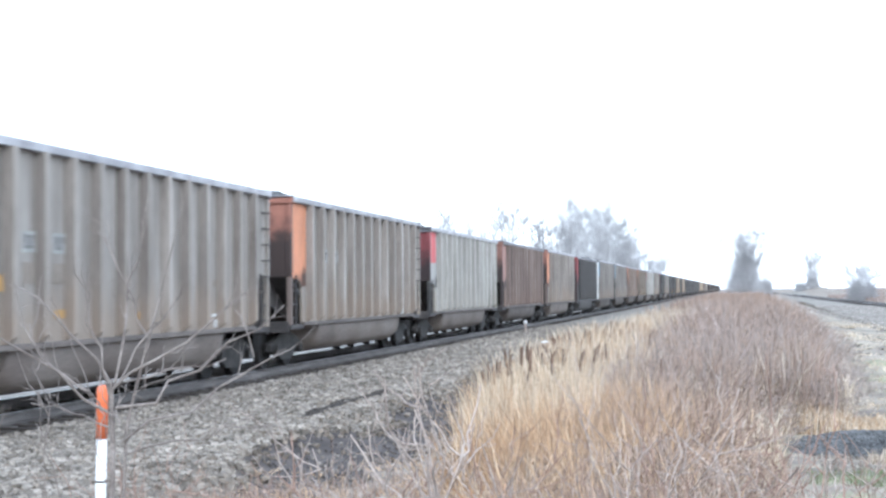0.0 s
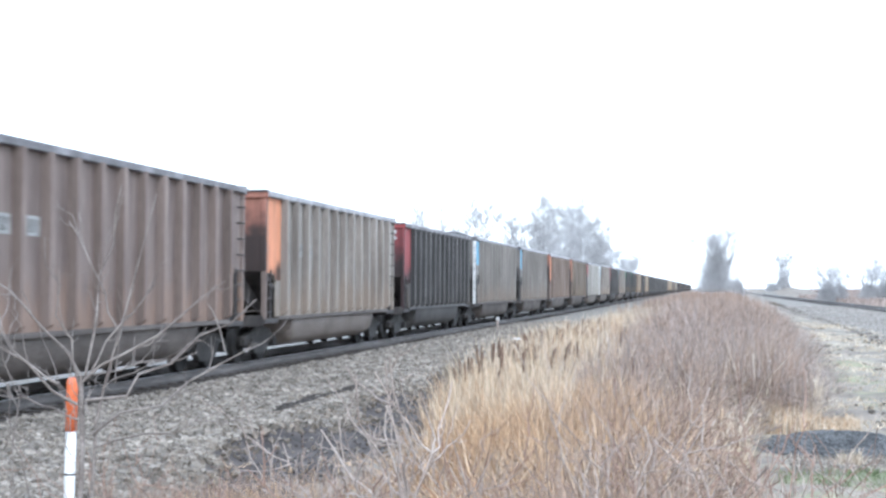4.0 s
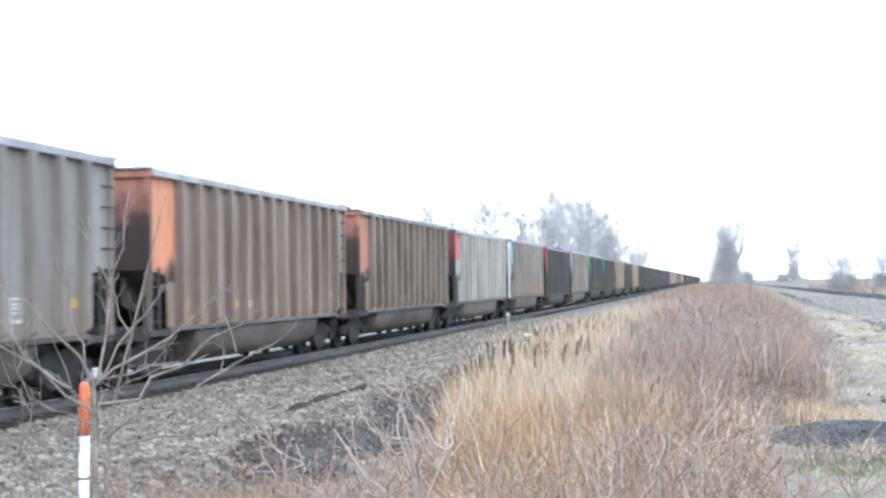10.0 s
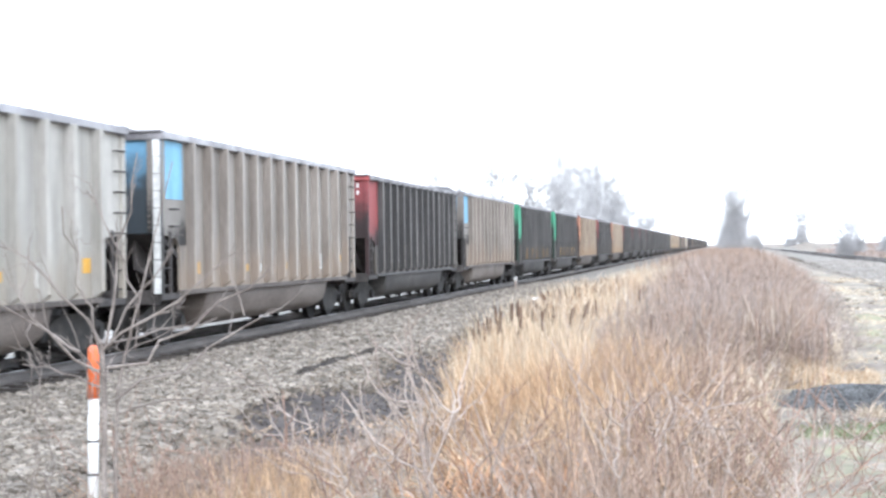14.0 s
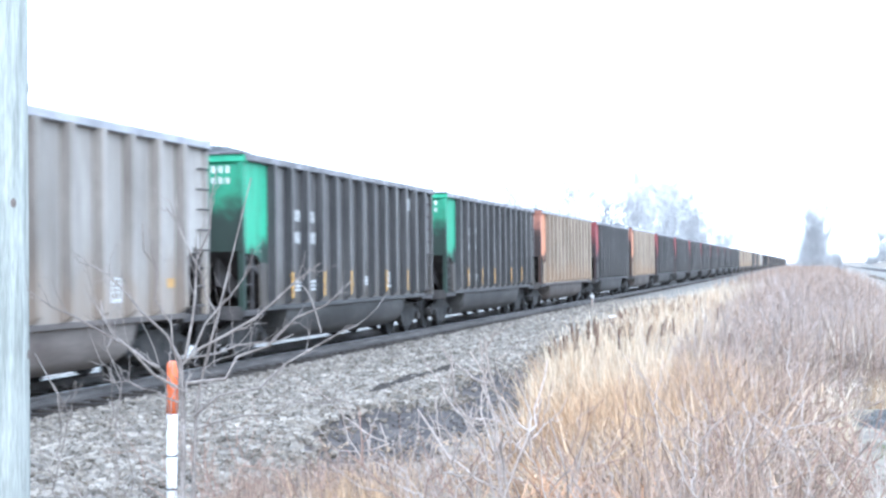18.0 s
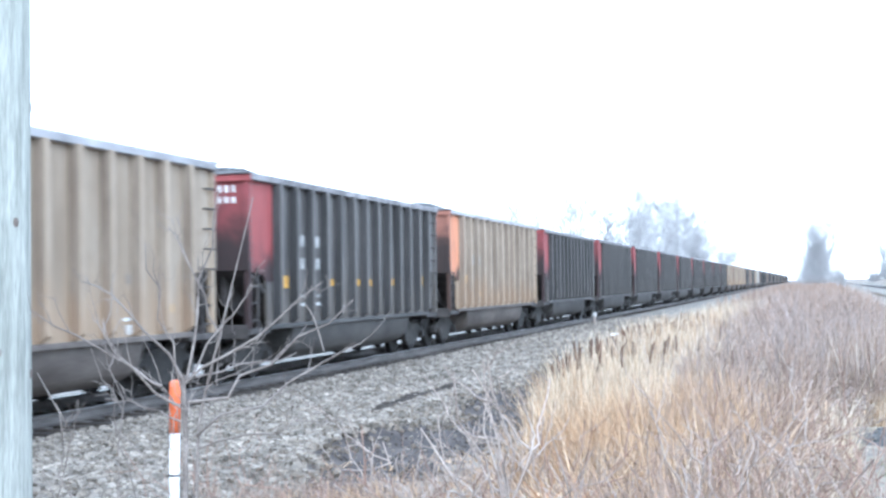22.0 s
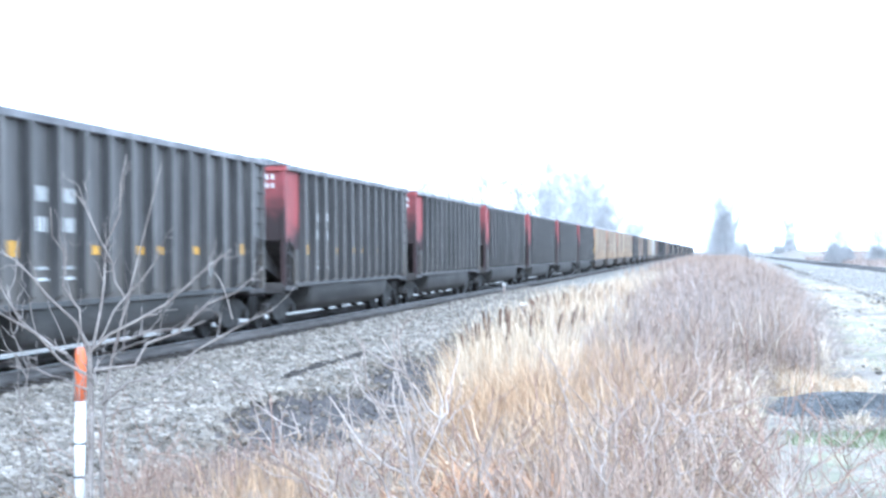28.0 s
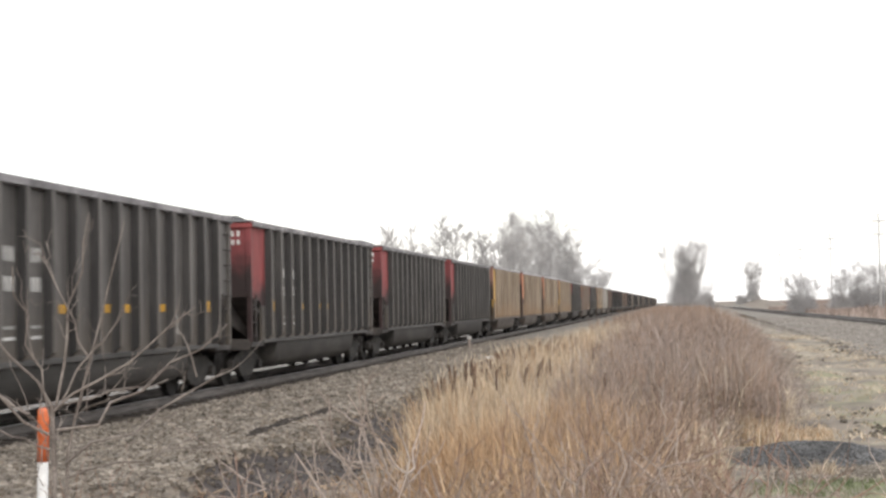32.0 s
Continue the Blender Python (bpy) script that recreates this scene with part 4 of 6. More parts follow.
def platform_mesh():
    bm = bmesh.new()
    box(bm, -1.55, 1.55, -0.02, 1.12, 0.93, 1.04, 0.01)
    box(bm, -1.5, 1.5, -0.04, 0.04, 0.86, 1.12, 0.01)
    return made("end_platform", bm)


MESH = {
    "side": made("side", plate(bmesh.new(), side_outline(), 1.44, 1.5)),
    "rib": rib_mesh(),
    "tub": belly_mesh(),
    "coal": [coal_mesh(s) for s in (8, 9, 10, 12)],
    "slope": end_slope_mesh(),
    "stiffener": slope_stiffener_mesh(),
    "wall": end_wall_mesh(),
    "frame": truck_frame_mesh(),
    "wheelset": wheelset_mesh(),
    "springs": spring_mesh(),
    "ladder": ladder_mesh(),
    "rivets": rivet_mesh(),
    "rung": rung_mesh(),
    "coupler": coupler_mesh(),
    "sill": sill_mesh(),
    "platform": platform_mesh(),
    "chord": made("top_chord", loft(bmesh.new(), [(1.42, 3.86), (1.6, 3.86), (1.615, 3.875), (1.615, 3.985), (1.6, 4.0), (1.44, 4.0), (1.42, 3.98)], 0.0, BODY)),
    "end_cap": simple("end_cap", -1.6, 1.6, -0.06, 0.14, 3.83, 3.97, bevel=0.015),
    "centre_sill": simple("centre_sill", -0.28, 0.28, 0.3, BODY - 0.3, 0.68, 1.02, bevel=0.02),
    "bolster": simple("bolster", -0.95, 0.95, -0.18, 0.18, 0.45, 0.72, bevel=0.03),
    "panel_full": made("end_panel", plate(bmesh.new(), [(0.03, 2.21), (0.2, 2.13), (0.85, 2.07), (1.04, 1.93), (1.38, 1.93), (1.38, 3.85), (0.03, 3.85)], 1.5, 1.506)),
    "panel_top": made("end_panel", plate(bmesh.new(), [(0.3, 2.78), (1.2, 2.78), (1.2, 3.84), (0.3, 3.84)], 1.5, 1.506)),
    "lip": simple("cap_lip", -1.6, 1.6, -0.11, 0.16, 3.972, 4.02, bevel=0.01),
    "column": simple("corner_column", 1.3, 1.56, -0.07, 0.018, 2.16, 3.82, bevel=0.012),
    "column_rivets": column_rivet_mesh(),
    "strip": strip_mesh(),
    "post": simple("corner_post", 1.44, 1.56, 0.0, 0.1, 1.04, 3.87, bevel=0.012),
}
TURN = pose(0, BODY, 0, 0, 0, 180)            # the far end of a car: a half turn about its middle


BAR = {
    "thin": made("lettering_bar", box(bmesh.new(), -0.004, 0.006, -0.2, 0.2, -0.025, 0.025)),
    "small": made("lettering_bar", box(bmesh.new(), -0.004, 0.006, -0.028, 0.028, -0.115, 0.115)),
    "plate": made("lettering_patch", box(bmesh.new(), -0.004, 0.006, -0.22, 0.22, -0.155, 0.155)),
    "stamp": stamp_mesh(),
    "stencil": stencil_mesh(),
    "blot": made("reflector", box(bmesh.new(), -0.004, 0.006, -0.2, 0.2, -0.065, 0.065)),
    "square_patch": made("lettering_patch", box(bmesh.new(), -0.004, 0.006, -0.09, 0.09, -0.075, 0.075)),
    "square": made("reflector", box(bmesh.new(), -0.004, 0.006, -0.13, 0.13, -0.075, 0.075)),
    "big_square": made("reflector", box(bmesh.new(), -0.004, 0.006, -0.15, 0.15, -0.12, 0.12)),
    "post": made("reflector", box(bmesh.new(), -0.004, 0.006, -0.04, 0.04, -0.26, 0.26)),
    "digit": made("lettering_bar", box(bmesh.new(), -0.06, 0.06, -0.006, 0.01, -0.09, 0.09)),
}
WHITE_STRIPE = made("white_stripe", box(bmesh.new(), 1.5, 1.508, 11.72, 12.2, 1.12, 3.85))

# side, leading flanks of the ribs, end panel, end wall, small patch or whole panel, markings, chord, tub
LOOKS = {
    "tan_orange": (TAN, TAN_SHADE, ORANGE, ORANGE_END, False, "pair", CHORD_PALE, BELLY_TAN, "dusty tan aluminium coal car with an orange end panel"),
    "tan_plain": (TAN, TAN_SHADE, TAN, BROWN_END, False, "boxes", CHORD_PALE, BELLY_TAN, "dusty tan aluminium coal car with faded lettering"),
    "tan_blue": (TAN, TAN_SHADE, BLUE, BLUE_END, True, "amber", CHORD_PALE, BELLY_TAN, "dusty grey-tan aluminium coal car with a light blue patch"),
    "grey_blue": (GREY, GREY_SHADE, BLUE, BLUE_END, True, "amber", CHORD_PALE, BELLY_BROWN, "dusty grey aluminium coal car with a light blue patch"),
    "pale_red": (PALE, PALE_SHADE, PINK, RED_END, True, "yellow", CHORD_PALE, BELLY_TAN, "pale silver aluminium coal car with a faded red patch"),
    "brown_red": (BROWN, BROWN_SHADE, BROWN_PANEL, BROWN_END, False, "pair", CHORD_DARK, BELLY_BROWN, "dusty reddish-brown coal car with a brown end"),
    "olive_orange": (OLIVE, OLIVE_SHADE, ORANGE_DULL, ORANGE_END, False, "stamps", CHORD_DARK, BELLY_BROWN, "dusty olive-brown coal car with a dull orange end panel"),
    "brown_orange": (WARM, WARM_SHADE, ORANGE, ORANGE_END, False, "faint", CHORD_PALE, BELLY_BROWN, "dusty brown-tan coal car with an orange end panel"),
    "black_red": (BLACK, BLACK_SHADE, RED, RED_END, False, "white", CHORD_DARK, BELLY_BLACK, "dusty black coal car with a red end panel and yellow reflectors"),
    "black_green": (BLACK, BLACK_SHADE, GREEN, GREEN_END, False, "green", CHORD_DARK, BELLY_BLACK, "dusty black coal car with a bright green end panel"),
    "buff_orange": (BUFF, BUFF_SHADE, ORANGE, ORANGE_END, False, "boxes", CHORD_PALE, BELLY_BROWN, "buff dusted aluminium coal car with an orange end panel"),
    "buff_yellow": (BUFF, BUFF_SHADE, YELLOW_EDGE, BROWN_END, False, "faint", CHORD_PALE, BELLY_BROWN, "buff dusted coal car with a yellowish end panel"),
    "black_plain": (BLACK, BLACK_SHADE, RED, RED_END, True, "faint", CHORD_DARK, BELLY_BLACK, "dusty black coal car far along the train"),
}
ORDER = ["tan_plain", "tan_orange", "pale_red", "brown_red", "tan_orange", "black_red", "grey_blue", "grey_blue", "brown_orange", "olive_orange",
         "pale_red", "tan_blue", "black_red", "tan_blue", "black_green", "black_green", "buff_orange", "black_red", "buff_orange", "black_red",
         "black_red", "black_red", "black_red", "black_red", "black_red", "black_red", "black_red", "black_red", "buff_yellow", "buff_orange",
         "buff_orange", "buff_yellow", "black_plain", "brown_orange", "black_plain", "buff_orange", "pale_red", "brown_red", "black_plain",
         "black_plain", "black_plain", "brown_orange", "brown_red", "black_plain", "black_plain", "tan_plain", "black_plain", "black_plain",
         "black_plain", "tan_plain"] + ["black_plain", "black_plain", "brown_red", "black_plain", "tan_plain", "black_plain", "black_plain"] * 4


def joined_ribs():
    """All ribs of a side that is never seen near, as one mesh."""
    bm = bmesh.new()
    for y in RIB_Y:
        box(bm, 1.5, 1.64, y - 0.07, y + 0.07, 1.1, 3.87)
    return made("ribs", bm)


FAR_RIBS = joined_ribs()


def mark(kind, mat, car, y, z, x=1.506):
    name = "reflector" if mat in (YELLOW_MARK, AMBER_MARK) else "lettering_bar"
    for dy in ((-0.13, 0.0, 0.13) if kind == "small" else (0.0,)):
        part(name, BAR[kind], mat, car, "", pose(x, y + dy, z))


def stamped(car, y, z, mat):
    """A square painted patch with dark writing on it."""
    patch = part("lettering_patch", BAR["plate"], mat, car, "painted square with worn dark writing", pose(1.506, y, z))
    part("stamp", BAR["stamp"], SOOT, patch)


def markings(style, car):
    """Lettering and reflectors stand between the ribs."""
    mid = [y + 0.62 for y in RIB_Y]
    if style == "white":
        for y in (mid[1], mid[2]):
            mark("small", WHITE_MARK, car, y, 2.77)
            mark("small", WHITE_MARK, car, y, 2.3)
            mark("thin", GREY_MARK, car, y, 1.62)
            mark("thin", WHITE_MARK, car, y, 1.45)
        mark("big_square", YELLOW_MARK, car, RIB_Y[0] + 0.62, 1.92)
        for i in (3, 5, 6, 8):
            mark("square", YELLOW_MARK, car, RIB_Y[i] + 0.68, 1.9)
        mark("big_square", YELLOW_MARK, car, RIB_Y[11] + 0.6, 1.92)
        mark("stencil", WHITE_MARK, car, mid[9] - 0.2, 1.55)
    elif style == "green":
        for y in (mid[1] + 0.05, mid[2] + 0.05):
            mark("small", WHITE_MARK, car, y, 2.9)
            mark("small", WHITE_MARK, car, y, 2.45)
            for z in (1.37, 1.45, 1.53):
                mark("thin", WHITE_MARK, car, y, z)
        mark("plate", GREY_MARK, car, mid[10] + 0.1, 3.46)
        for y in (2.3, 4.36, 6.32, 9.25, 11.25):
            mark("post", YELLOW_MARK, car, y + 0.08, 1.48, 1.676)
        mark("stencil", WHITE_MARK, car, 10.2, 1.5)
        for z in (1.42, 1.5, 1.58):
            mark("thin", WHITE_MARK, car, mid[6], z)
    elif style == "boxes":
        for y in (mid[1] + 0.1, mid[2] + 0.1):
            stamped(car, y, 2.58, GREY_MARK)
            mark("plate", DULL_MARK, car, y, 2.12)
        mark("big_square", AMBER_MARK, car, RIB_Y[0] + 0.8, 1.97)
        for y, z in ((4.22, 1.5), (7.4, 1.42), (12.6, 1.5)):
            mark("blot", AMBER_MARK, car, y, z)
        mark("square_patch", DULL_MARK, car, mid[9] + 0.2, 1.98)
        mark("thin", WHITE_MARK, car, mid[9] + 0.2, 1.36)
        mark("square_patch", WHITE_MARK, car, mid[9] + 0.2, 1.2)
    elif style == "stamps":
        for y in (mid[1] - 0.12, mid[2] - 0.12):
            stamped(car, y, 2.6, WHITE_MARK)
        for y, z in ((2.0, 1.61), (2.0, 1.24), (3.92, 1.2), (5.93, 1.2), (8.6, 1.22), (11.5, 1.6), (11.5, 1.9)):
            mark("blot" if y < 9 else "square", AMBER_MARK, car, y, z)
        mark("square_patch", GREY_MARK, car, 10.3, 1.55)
    elif style == "yellow":
        mark("big_square", YELLOW_MARK, car, RIB_Y[0] + 0.55, 1.62)
        for i in (3, 4, 5, 8):
            mark("square", YELLOW_MARK, car, RIB_Y[i] + 0.6, 1.5)
        mark("big_square", YELLOW_MARK, car, 13.0, 1.62)
        mark("stencil", WHITE_MARK, car, 11.35, 1.5)
    elif style == "pair":
        for y in (mid[1], mid[2]):
            stamped(car, y, 2.72, GREY_MARK)
        mark("square", AMBER_MARK, car, 11.6, 1.8)
        mark("thin", WHITE_MARK, car, 11.6, 1.4)
    else:
        for y, z in ((1.98, 1.5), (5.06, 1.46), (7.95, 1.46), (13.0, 1.6)):
            mark("big_square" if y < 2 else "square", AMBER_MARK, car, y, z)
        mark("square_patch", WHITE_MARK, car, 6.0, 1.45)
        mark("stencil", WHITE_MARK if style == "amber" else GREY_MARK, car, 11.0, 1.52)
    if style in ("white", "green"):
        for k in range(5):
            part("lettering_bar", BAR["digit"], WHITE_MARK, car, "", pose(0.68 + 0.14 * k, 0.012, 3.68) @ Matrix.Diagonal((0.55, 1, 0.75, 1)))
        for k in range(4):
            part("lettering_bar", BAR["digit"], WHITE_MARK, car, "", pose(0.82 + 0.14 * k, 0.012, 3.47) @ Matrix.Diagonal((0.55, 1, 0.65, 1)))
    elif style == "amber":
        for z, n in ((3.62, 2), (3.44, 3), (3.3, 4), (3.18, 4), (3.06, 3)):
            for k in range(n):
                part("lettering_bar", BAR["digit"], GREY_MARK, car, "", pose(-0.35 + 0.18 * k, 0.012, z) @ Matrix.Diagonal((1.2, 1, 0.4 if z < 3.5 else 0.8, 1)))


SOOTED = {"tan_blue": TAN_POST, "grey_blue": TAN_POST, "pale_red": PALE_POST}
WHEELSETS = []


def raised(top):
    """Stretches what stands above the sill so that the top rail lies at that height."""
    return pose(0, 0, 1.08) @ Matrix.Diagonal((1, 1, (top - 1.08) / 2.92, 1)) @ pose(0, 0, -1.08)


def coal_car(k, look_name):
    side, rib, panel, wall, patch, style, chord, tub, label = LOOKS[look_name]
    up = raised({"pale": 3.98, "brow": 4.01, "oliv": 4.01, "tan_": 4.05, "grey": 4.05, "blac": 3.98}.get(look_name[:4], 4.03))
    car = tagged(new("coal_car"), label, "rail car", "cars of the coal train")
    near = k < 37
    for s in (1, -1):
        flip = pose(0, 0, 0) if s > 0 else TURN
        part("side", MESH["side"], side, car, at=flip @ up)
        part("top_chord", MESH["chord"], chord, car, "scuffed metal top rail", at=flip @ up)
        part("side_sill", MESH["sill"], BELLY_BROWN if tub is BELLY_TAN else tub, car, at=flip)
        if s > 0 and near:
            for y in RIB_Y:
                # face in the side paint, leading flank in its painted-shade copy
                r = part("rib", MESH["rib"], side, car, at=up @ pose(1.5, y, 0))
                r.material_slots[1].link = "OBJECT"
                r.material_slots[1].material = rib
        else:
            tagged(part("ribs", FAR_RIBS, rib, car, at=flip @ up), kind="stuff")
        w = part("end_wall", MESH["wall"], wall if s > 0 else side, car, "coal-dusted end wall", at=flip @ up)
        part("end_cap", MESH["end_cap"], (panel if panel is RED or panel is GREEN else wall) if s > 0 and not patch and near else CHORD_DARK, car, at=flip @ up)
        part("cap_lip", MESH["lip"], CHORD_DARK, car, at=flip @ up)
        part("end_slope", MESH["slope"], SOOT, car, "sooty sloping end sheet", at=flip)
        if near:
            for x in (-0.9, 0.0, 0.9):
                part("slope_stiffener", MESH["stiffener"], SOOT, car, at=flip @ pose(x, 0, 0))
        part("end_platform", MESH["platform"], SOOT, car, at=flip)
        part("coupler", MESH["coupler"], TRUCK, car, at=flip)
        part("corner_post", MESH["post"], (BROWN_SHADE if look_name in ("tan_orange", "brown_orange") else panel if not patch else SOOTED.get(look_name, panel)) if s > 0 else side, car, at=flip @ up)
        part("corner_post", MESH["post"], side, car, at=flip @ up @ pose(-3.0, 0, 0))
        if near and s > 0 and look_name not in ("tan_blue", "grey_blue"):
            tagged(part("corner_seam", MESH["rivets"], BLACK if look_name[:3] != "pal" else TAN_SHADE, car, at=up), "riveted seam down the corner", kind="stuff")
        part("ladder", MESH["ladder"], SOOT, car, at=flip)
        part("ladder", MESH["ladder"], SOOT, car, at=flip @ pose(-3.04, 0, 0))
        if s < 0:
            for z in (2.4, 2.8, 3.2, 3.6):
                part("grab_iron", MESH["rung"], SOOT, car, at=flip @ pose(0, 0.04, z))
    if near:
        for z in (2.15, 2.5, 2.85, 3.2, 3.55):
            part("grab_iron", MESH["rung"], SOOT, car, at=pose(0, BODY - 0.36, z))
    if look_name in SOOTED:
        part("corner_plate", MESH["panel_full"], SOOTED[look_name], car, "corner plate blackened below by soot", at=up)
    part("end_panel", MESH["panel_top" if patch else "panel_full"], panel, car, "painted end panel of the side", at=up @ pose(0.008 if patch else 0, 0, 0))
    if k == 1:
        part("white_stripe", WHITE_STRIPE, WHITE_MARK, car, "white painted upright stripe", at=up)
    if look_name in ("tan_blue", "grey_blue"):
        column = part("corner_column", MESH["column"], COLUMN, car, "dusty corner column with two rows of rivets", at=up)
        tagged(part("rivets", MESH["column_rivets"], TAN_SHADE, column), kind="stuff")
        for z in (2.3, 2.62):
            part("grab_iron", MESH["rung"], SOOT, car, at=pose(0, 0.5, z))
    if k in (6, 11):
        part("corner_strip", MESH["strip"], WHITE_MARK, car, "white strip up the corner", at=up)
    part("tub", MESH["tub"], tub, car, "rounded tub hanging between the trucks", at=pose(0, 0, -0.05))
    part("centre_sill", MESH["centre_sill"], SOOT, car)
    part("coal_load", MESH["coal"][k % 4], COAL, car, "heaped black coal", at=up)
    for y in (1.1, BODY - 1.1):
        truck = part("truck", MESH["bolster"], TRUCK, car, "greasy cast-steel truck", at=pose(0, y, 0))
        for s in (-1, 1):
            f = part("side_frame", MESH["frame"], TRUCK, truck, at=pose(s * 1.03, 0, 0, 0, 0, 0 if s > 0 else 180))
            part("spring_group", MESH["springs"], TRUCK, truck, at=pose(s * 1.03, 0, 0))
        for dy in (-0.89, 0.89):
            WHEELSETS.append((k, part("wheelset", MESH["wheelset"], WHEEL_STEEL, truck, "worn steel wheels on their axle", at=pose(0, dy, 0.457))))
    if near:
        markings(style, car)
    car.location = (TRACK_X, FIRST + (k - 1) * PITCH, RAIL_Z)
    return car


TRAIN = [coal_car(k, name) for k, name in enumerate(ORDER)]


# ---- beside the track: marker, pole, small things ----
def marker_post():
    x, y = -4.896, 10.956
    z = float(ground_z(x, y))
    post = tagged(new("marker_post"), "slim white marker post with an orange top, in the weeds", "marker post")
    post.matrix_basis = pose(x, y, z, 0, 0.9, 24)
    h, cut, w = 0.885 - z, 0.42, 0.045
    def tube(z0, z1, r, cap):
        bm = bmesh.new()
        prof = [(r, z0), (r, z1)] + ([(r * 0.93, z1 + 0.015), (r * 0.7, z1 + 0.028), (r * 0.3, z1 + 0.034)] if cap else [])
        rings = [[bm.verts.new((math.cos(a) * q, math.sin(a) * q, zz)) for a in [2 * math.pi * i / 16 for i in range(16)]] for q, zz in prof]
        for a, b in zip(rings, rings[1:]):
            for i in range(16):
                bm.faces.new((a[i], a[(i + 1) % 16], b[(i + 1) % 16], b[i]))
        bm.faces.new(rings[-1])
        bm.faces.new(rings[0][::-1])
        for f in bm.faces:
            f.smooth = len(f.verts) == 4
        return bm
    part("shaft", tube(-0.1, h - cut, w * 0.93, False), MARK_WHITE, post, "white plastic shaft")
    for z in (0.14, 0.4, 0.66):
        part("joint_ring", tube(z * (h - cut), z * (h - cut) + 0.016, w * 0.945, False), TRUCK, post, "thin dark joint round the shaft")
    part("cap", tube(h - cut, h - 0.034, w, True), MARK_ORANGE, post, "orange plastic sleeve with a domed top")


def utility_pole():
    x, y = -4.146, 7.05
    z = float(ground_z(x, y))
    pole = tagged(new("utility_pole"), "weathered grey wooden utility pole with checks and knots", "utility pole")
    pole.matrix_basis = pose(x, y, z, 0, 0.5, 0)
    bm = bmesh.new()
    rng = np.random.default_rng(5)
    rings = []
    groove = rng.uniform(0, 2 * np.pi, 9)
    for k in range(47):
        zz = -0.3 + 0.2 * k
        r = 0.172 - 0.0045 * zz
        ring = []
        for i in range(48):
            a = 2 * math.pi * i / 48
            q = r * (1 + 0.006 * math.sin(3 * a + zz) + 0.004 * math.sin(7 * a - 2 * zz))
            for g in groove:
                d = abs((a - g - 0.02 * math.sin(zz * 1.7 + g) + math.pi) % (2 * math.pi) - math.pi)
                q -= 0.006 * max(0, 1 - d / 0.07) * (0.5 + 0.5 * math.sin(zz * 0.9 + 4 * g))
            ring.append(bm.verts.new((math.cos(a) * q, math.sin(a) * q, zz)))
        rings.append(ring)
    for a, b in zip(rings, rings[1:]):
        for i in range(48):
            bm.faces.new((a[i], a[(i + 1) % 48], b[(i + 1) % 48], b[i])).smooth = True
    bm.faces.new(rings[-1])
    part("shaft", bm, POLE_WOOD, pole)
    # staples and a nail or two, and knots in the wood
    for k in range(5):
        a, zz = rng.uniform(-1.6, 0.6), rng.uniform(0.6, 3.4)
        r = 0.172 - 0.0045 * zz
        c = Vector((math.cos(a) * r, math.sin(a) * r, zz))
        bm = bmesh.new()
        bmesh.ops.create_uvsphere(bm, u_segments=8, v_segments=5, radius=1, matrix=Matrix.Translation(c) @ pose(0, 0, 0, 0, 0, math.degrees(a)) @ Matrix.Diagonal((0.006, 0.018, 0.026, 1)))
        part("knot", bm, TWIG, pole, "dark knot in the wood")


def litter():
    bm = bmesh.new()
    rng = np.random.default_rng(3)
    bmesh.ops.create_icosphere(bm, subdivisions=2, radius=0.16)
    for v in bm.verts:
        v.co = Vector((v.co.x * 1.3, v.co.y * 0.8, max(-0.05, v.co.z * 0.7))) * rng.uniform(0.8, 1.15)
    ob = part("plastic_bag", bm, LITTER)
    ob.location = (-6.3, 50.6, float(ground_z(-6.3, 50.6)) + 0.06)
    tagged(ob, "crumpled white plastic bag lying on the gravel", "litter")
    # the short white post by the rail
    post = tagged(new("track_stake"), "short white stake beside the near rail", "stake")
    post.location = (-9.5, 68.8, float(ground_z(-9.5, 68.8)))
    part("stake_shaft", box(bmesh.new(), -0.05, 0.05, -0.04, 0.04, 0, 0.62, 0.01), PALE_TWIG, post)
    part("stake_head", box(bmesh.new(), -0.09, 0.09, -0.05, 0.05, 0.5, 0.64, 0.01), WHITE_MARK, post, "white head of the stake")
    # a stray stick and a board on the dirt
    st = part("stick", mesh_np("stick", *tubes([[(5.2, 27.5, 0.06, 0.03), (5.8, 27.8, 0.11, 0.03), (6.5, 27.9, 0.08, 0.02)]], 5), TWIG))
    tagged(st, "dark fallen stick lying on the dirt", "stick")


marker_post()
utility_pole()
litter()


# ---- bare woody plants ----
def bowed(a, b, bow, r0, r1, rng, n=6, wild=0.012):
    """A branch from a to b, bowed upward by bow, tapering, a little crooked."""
    a, b = np.asarray(a, float), np.asarray(b, float)
    t = np.linspace(0, 1, n)[:, None]
    p = a + (b - a) * t + np.array([0, 0, 1.0]) * bow * 4 * t * (1 - t)
    ln = np.linalg.norm(b - a)
    p[1:-1] += rng.normal(0, wild * ln, (n - 2, 3))
    return np.hstack([p, r0 + (r1 - r0) * t])


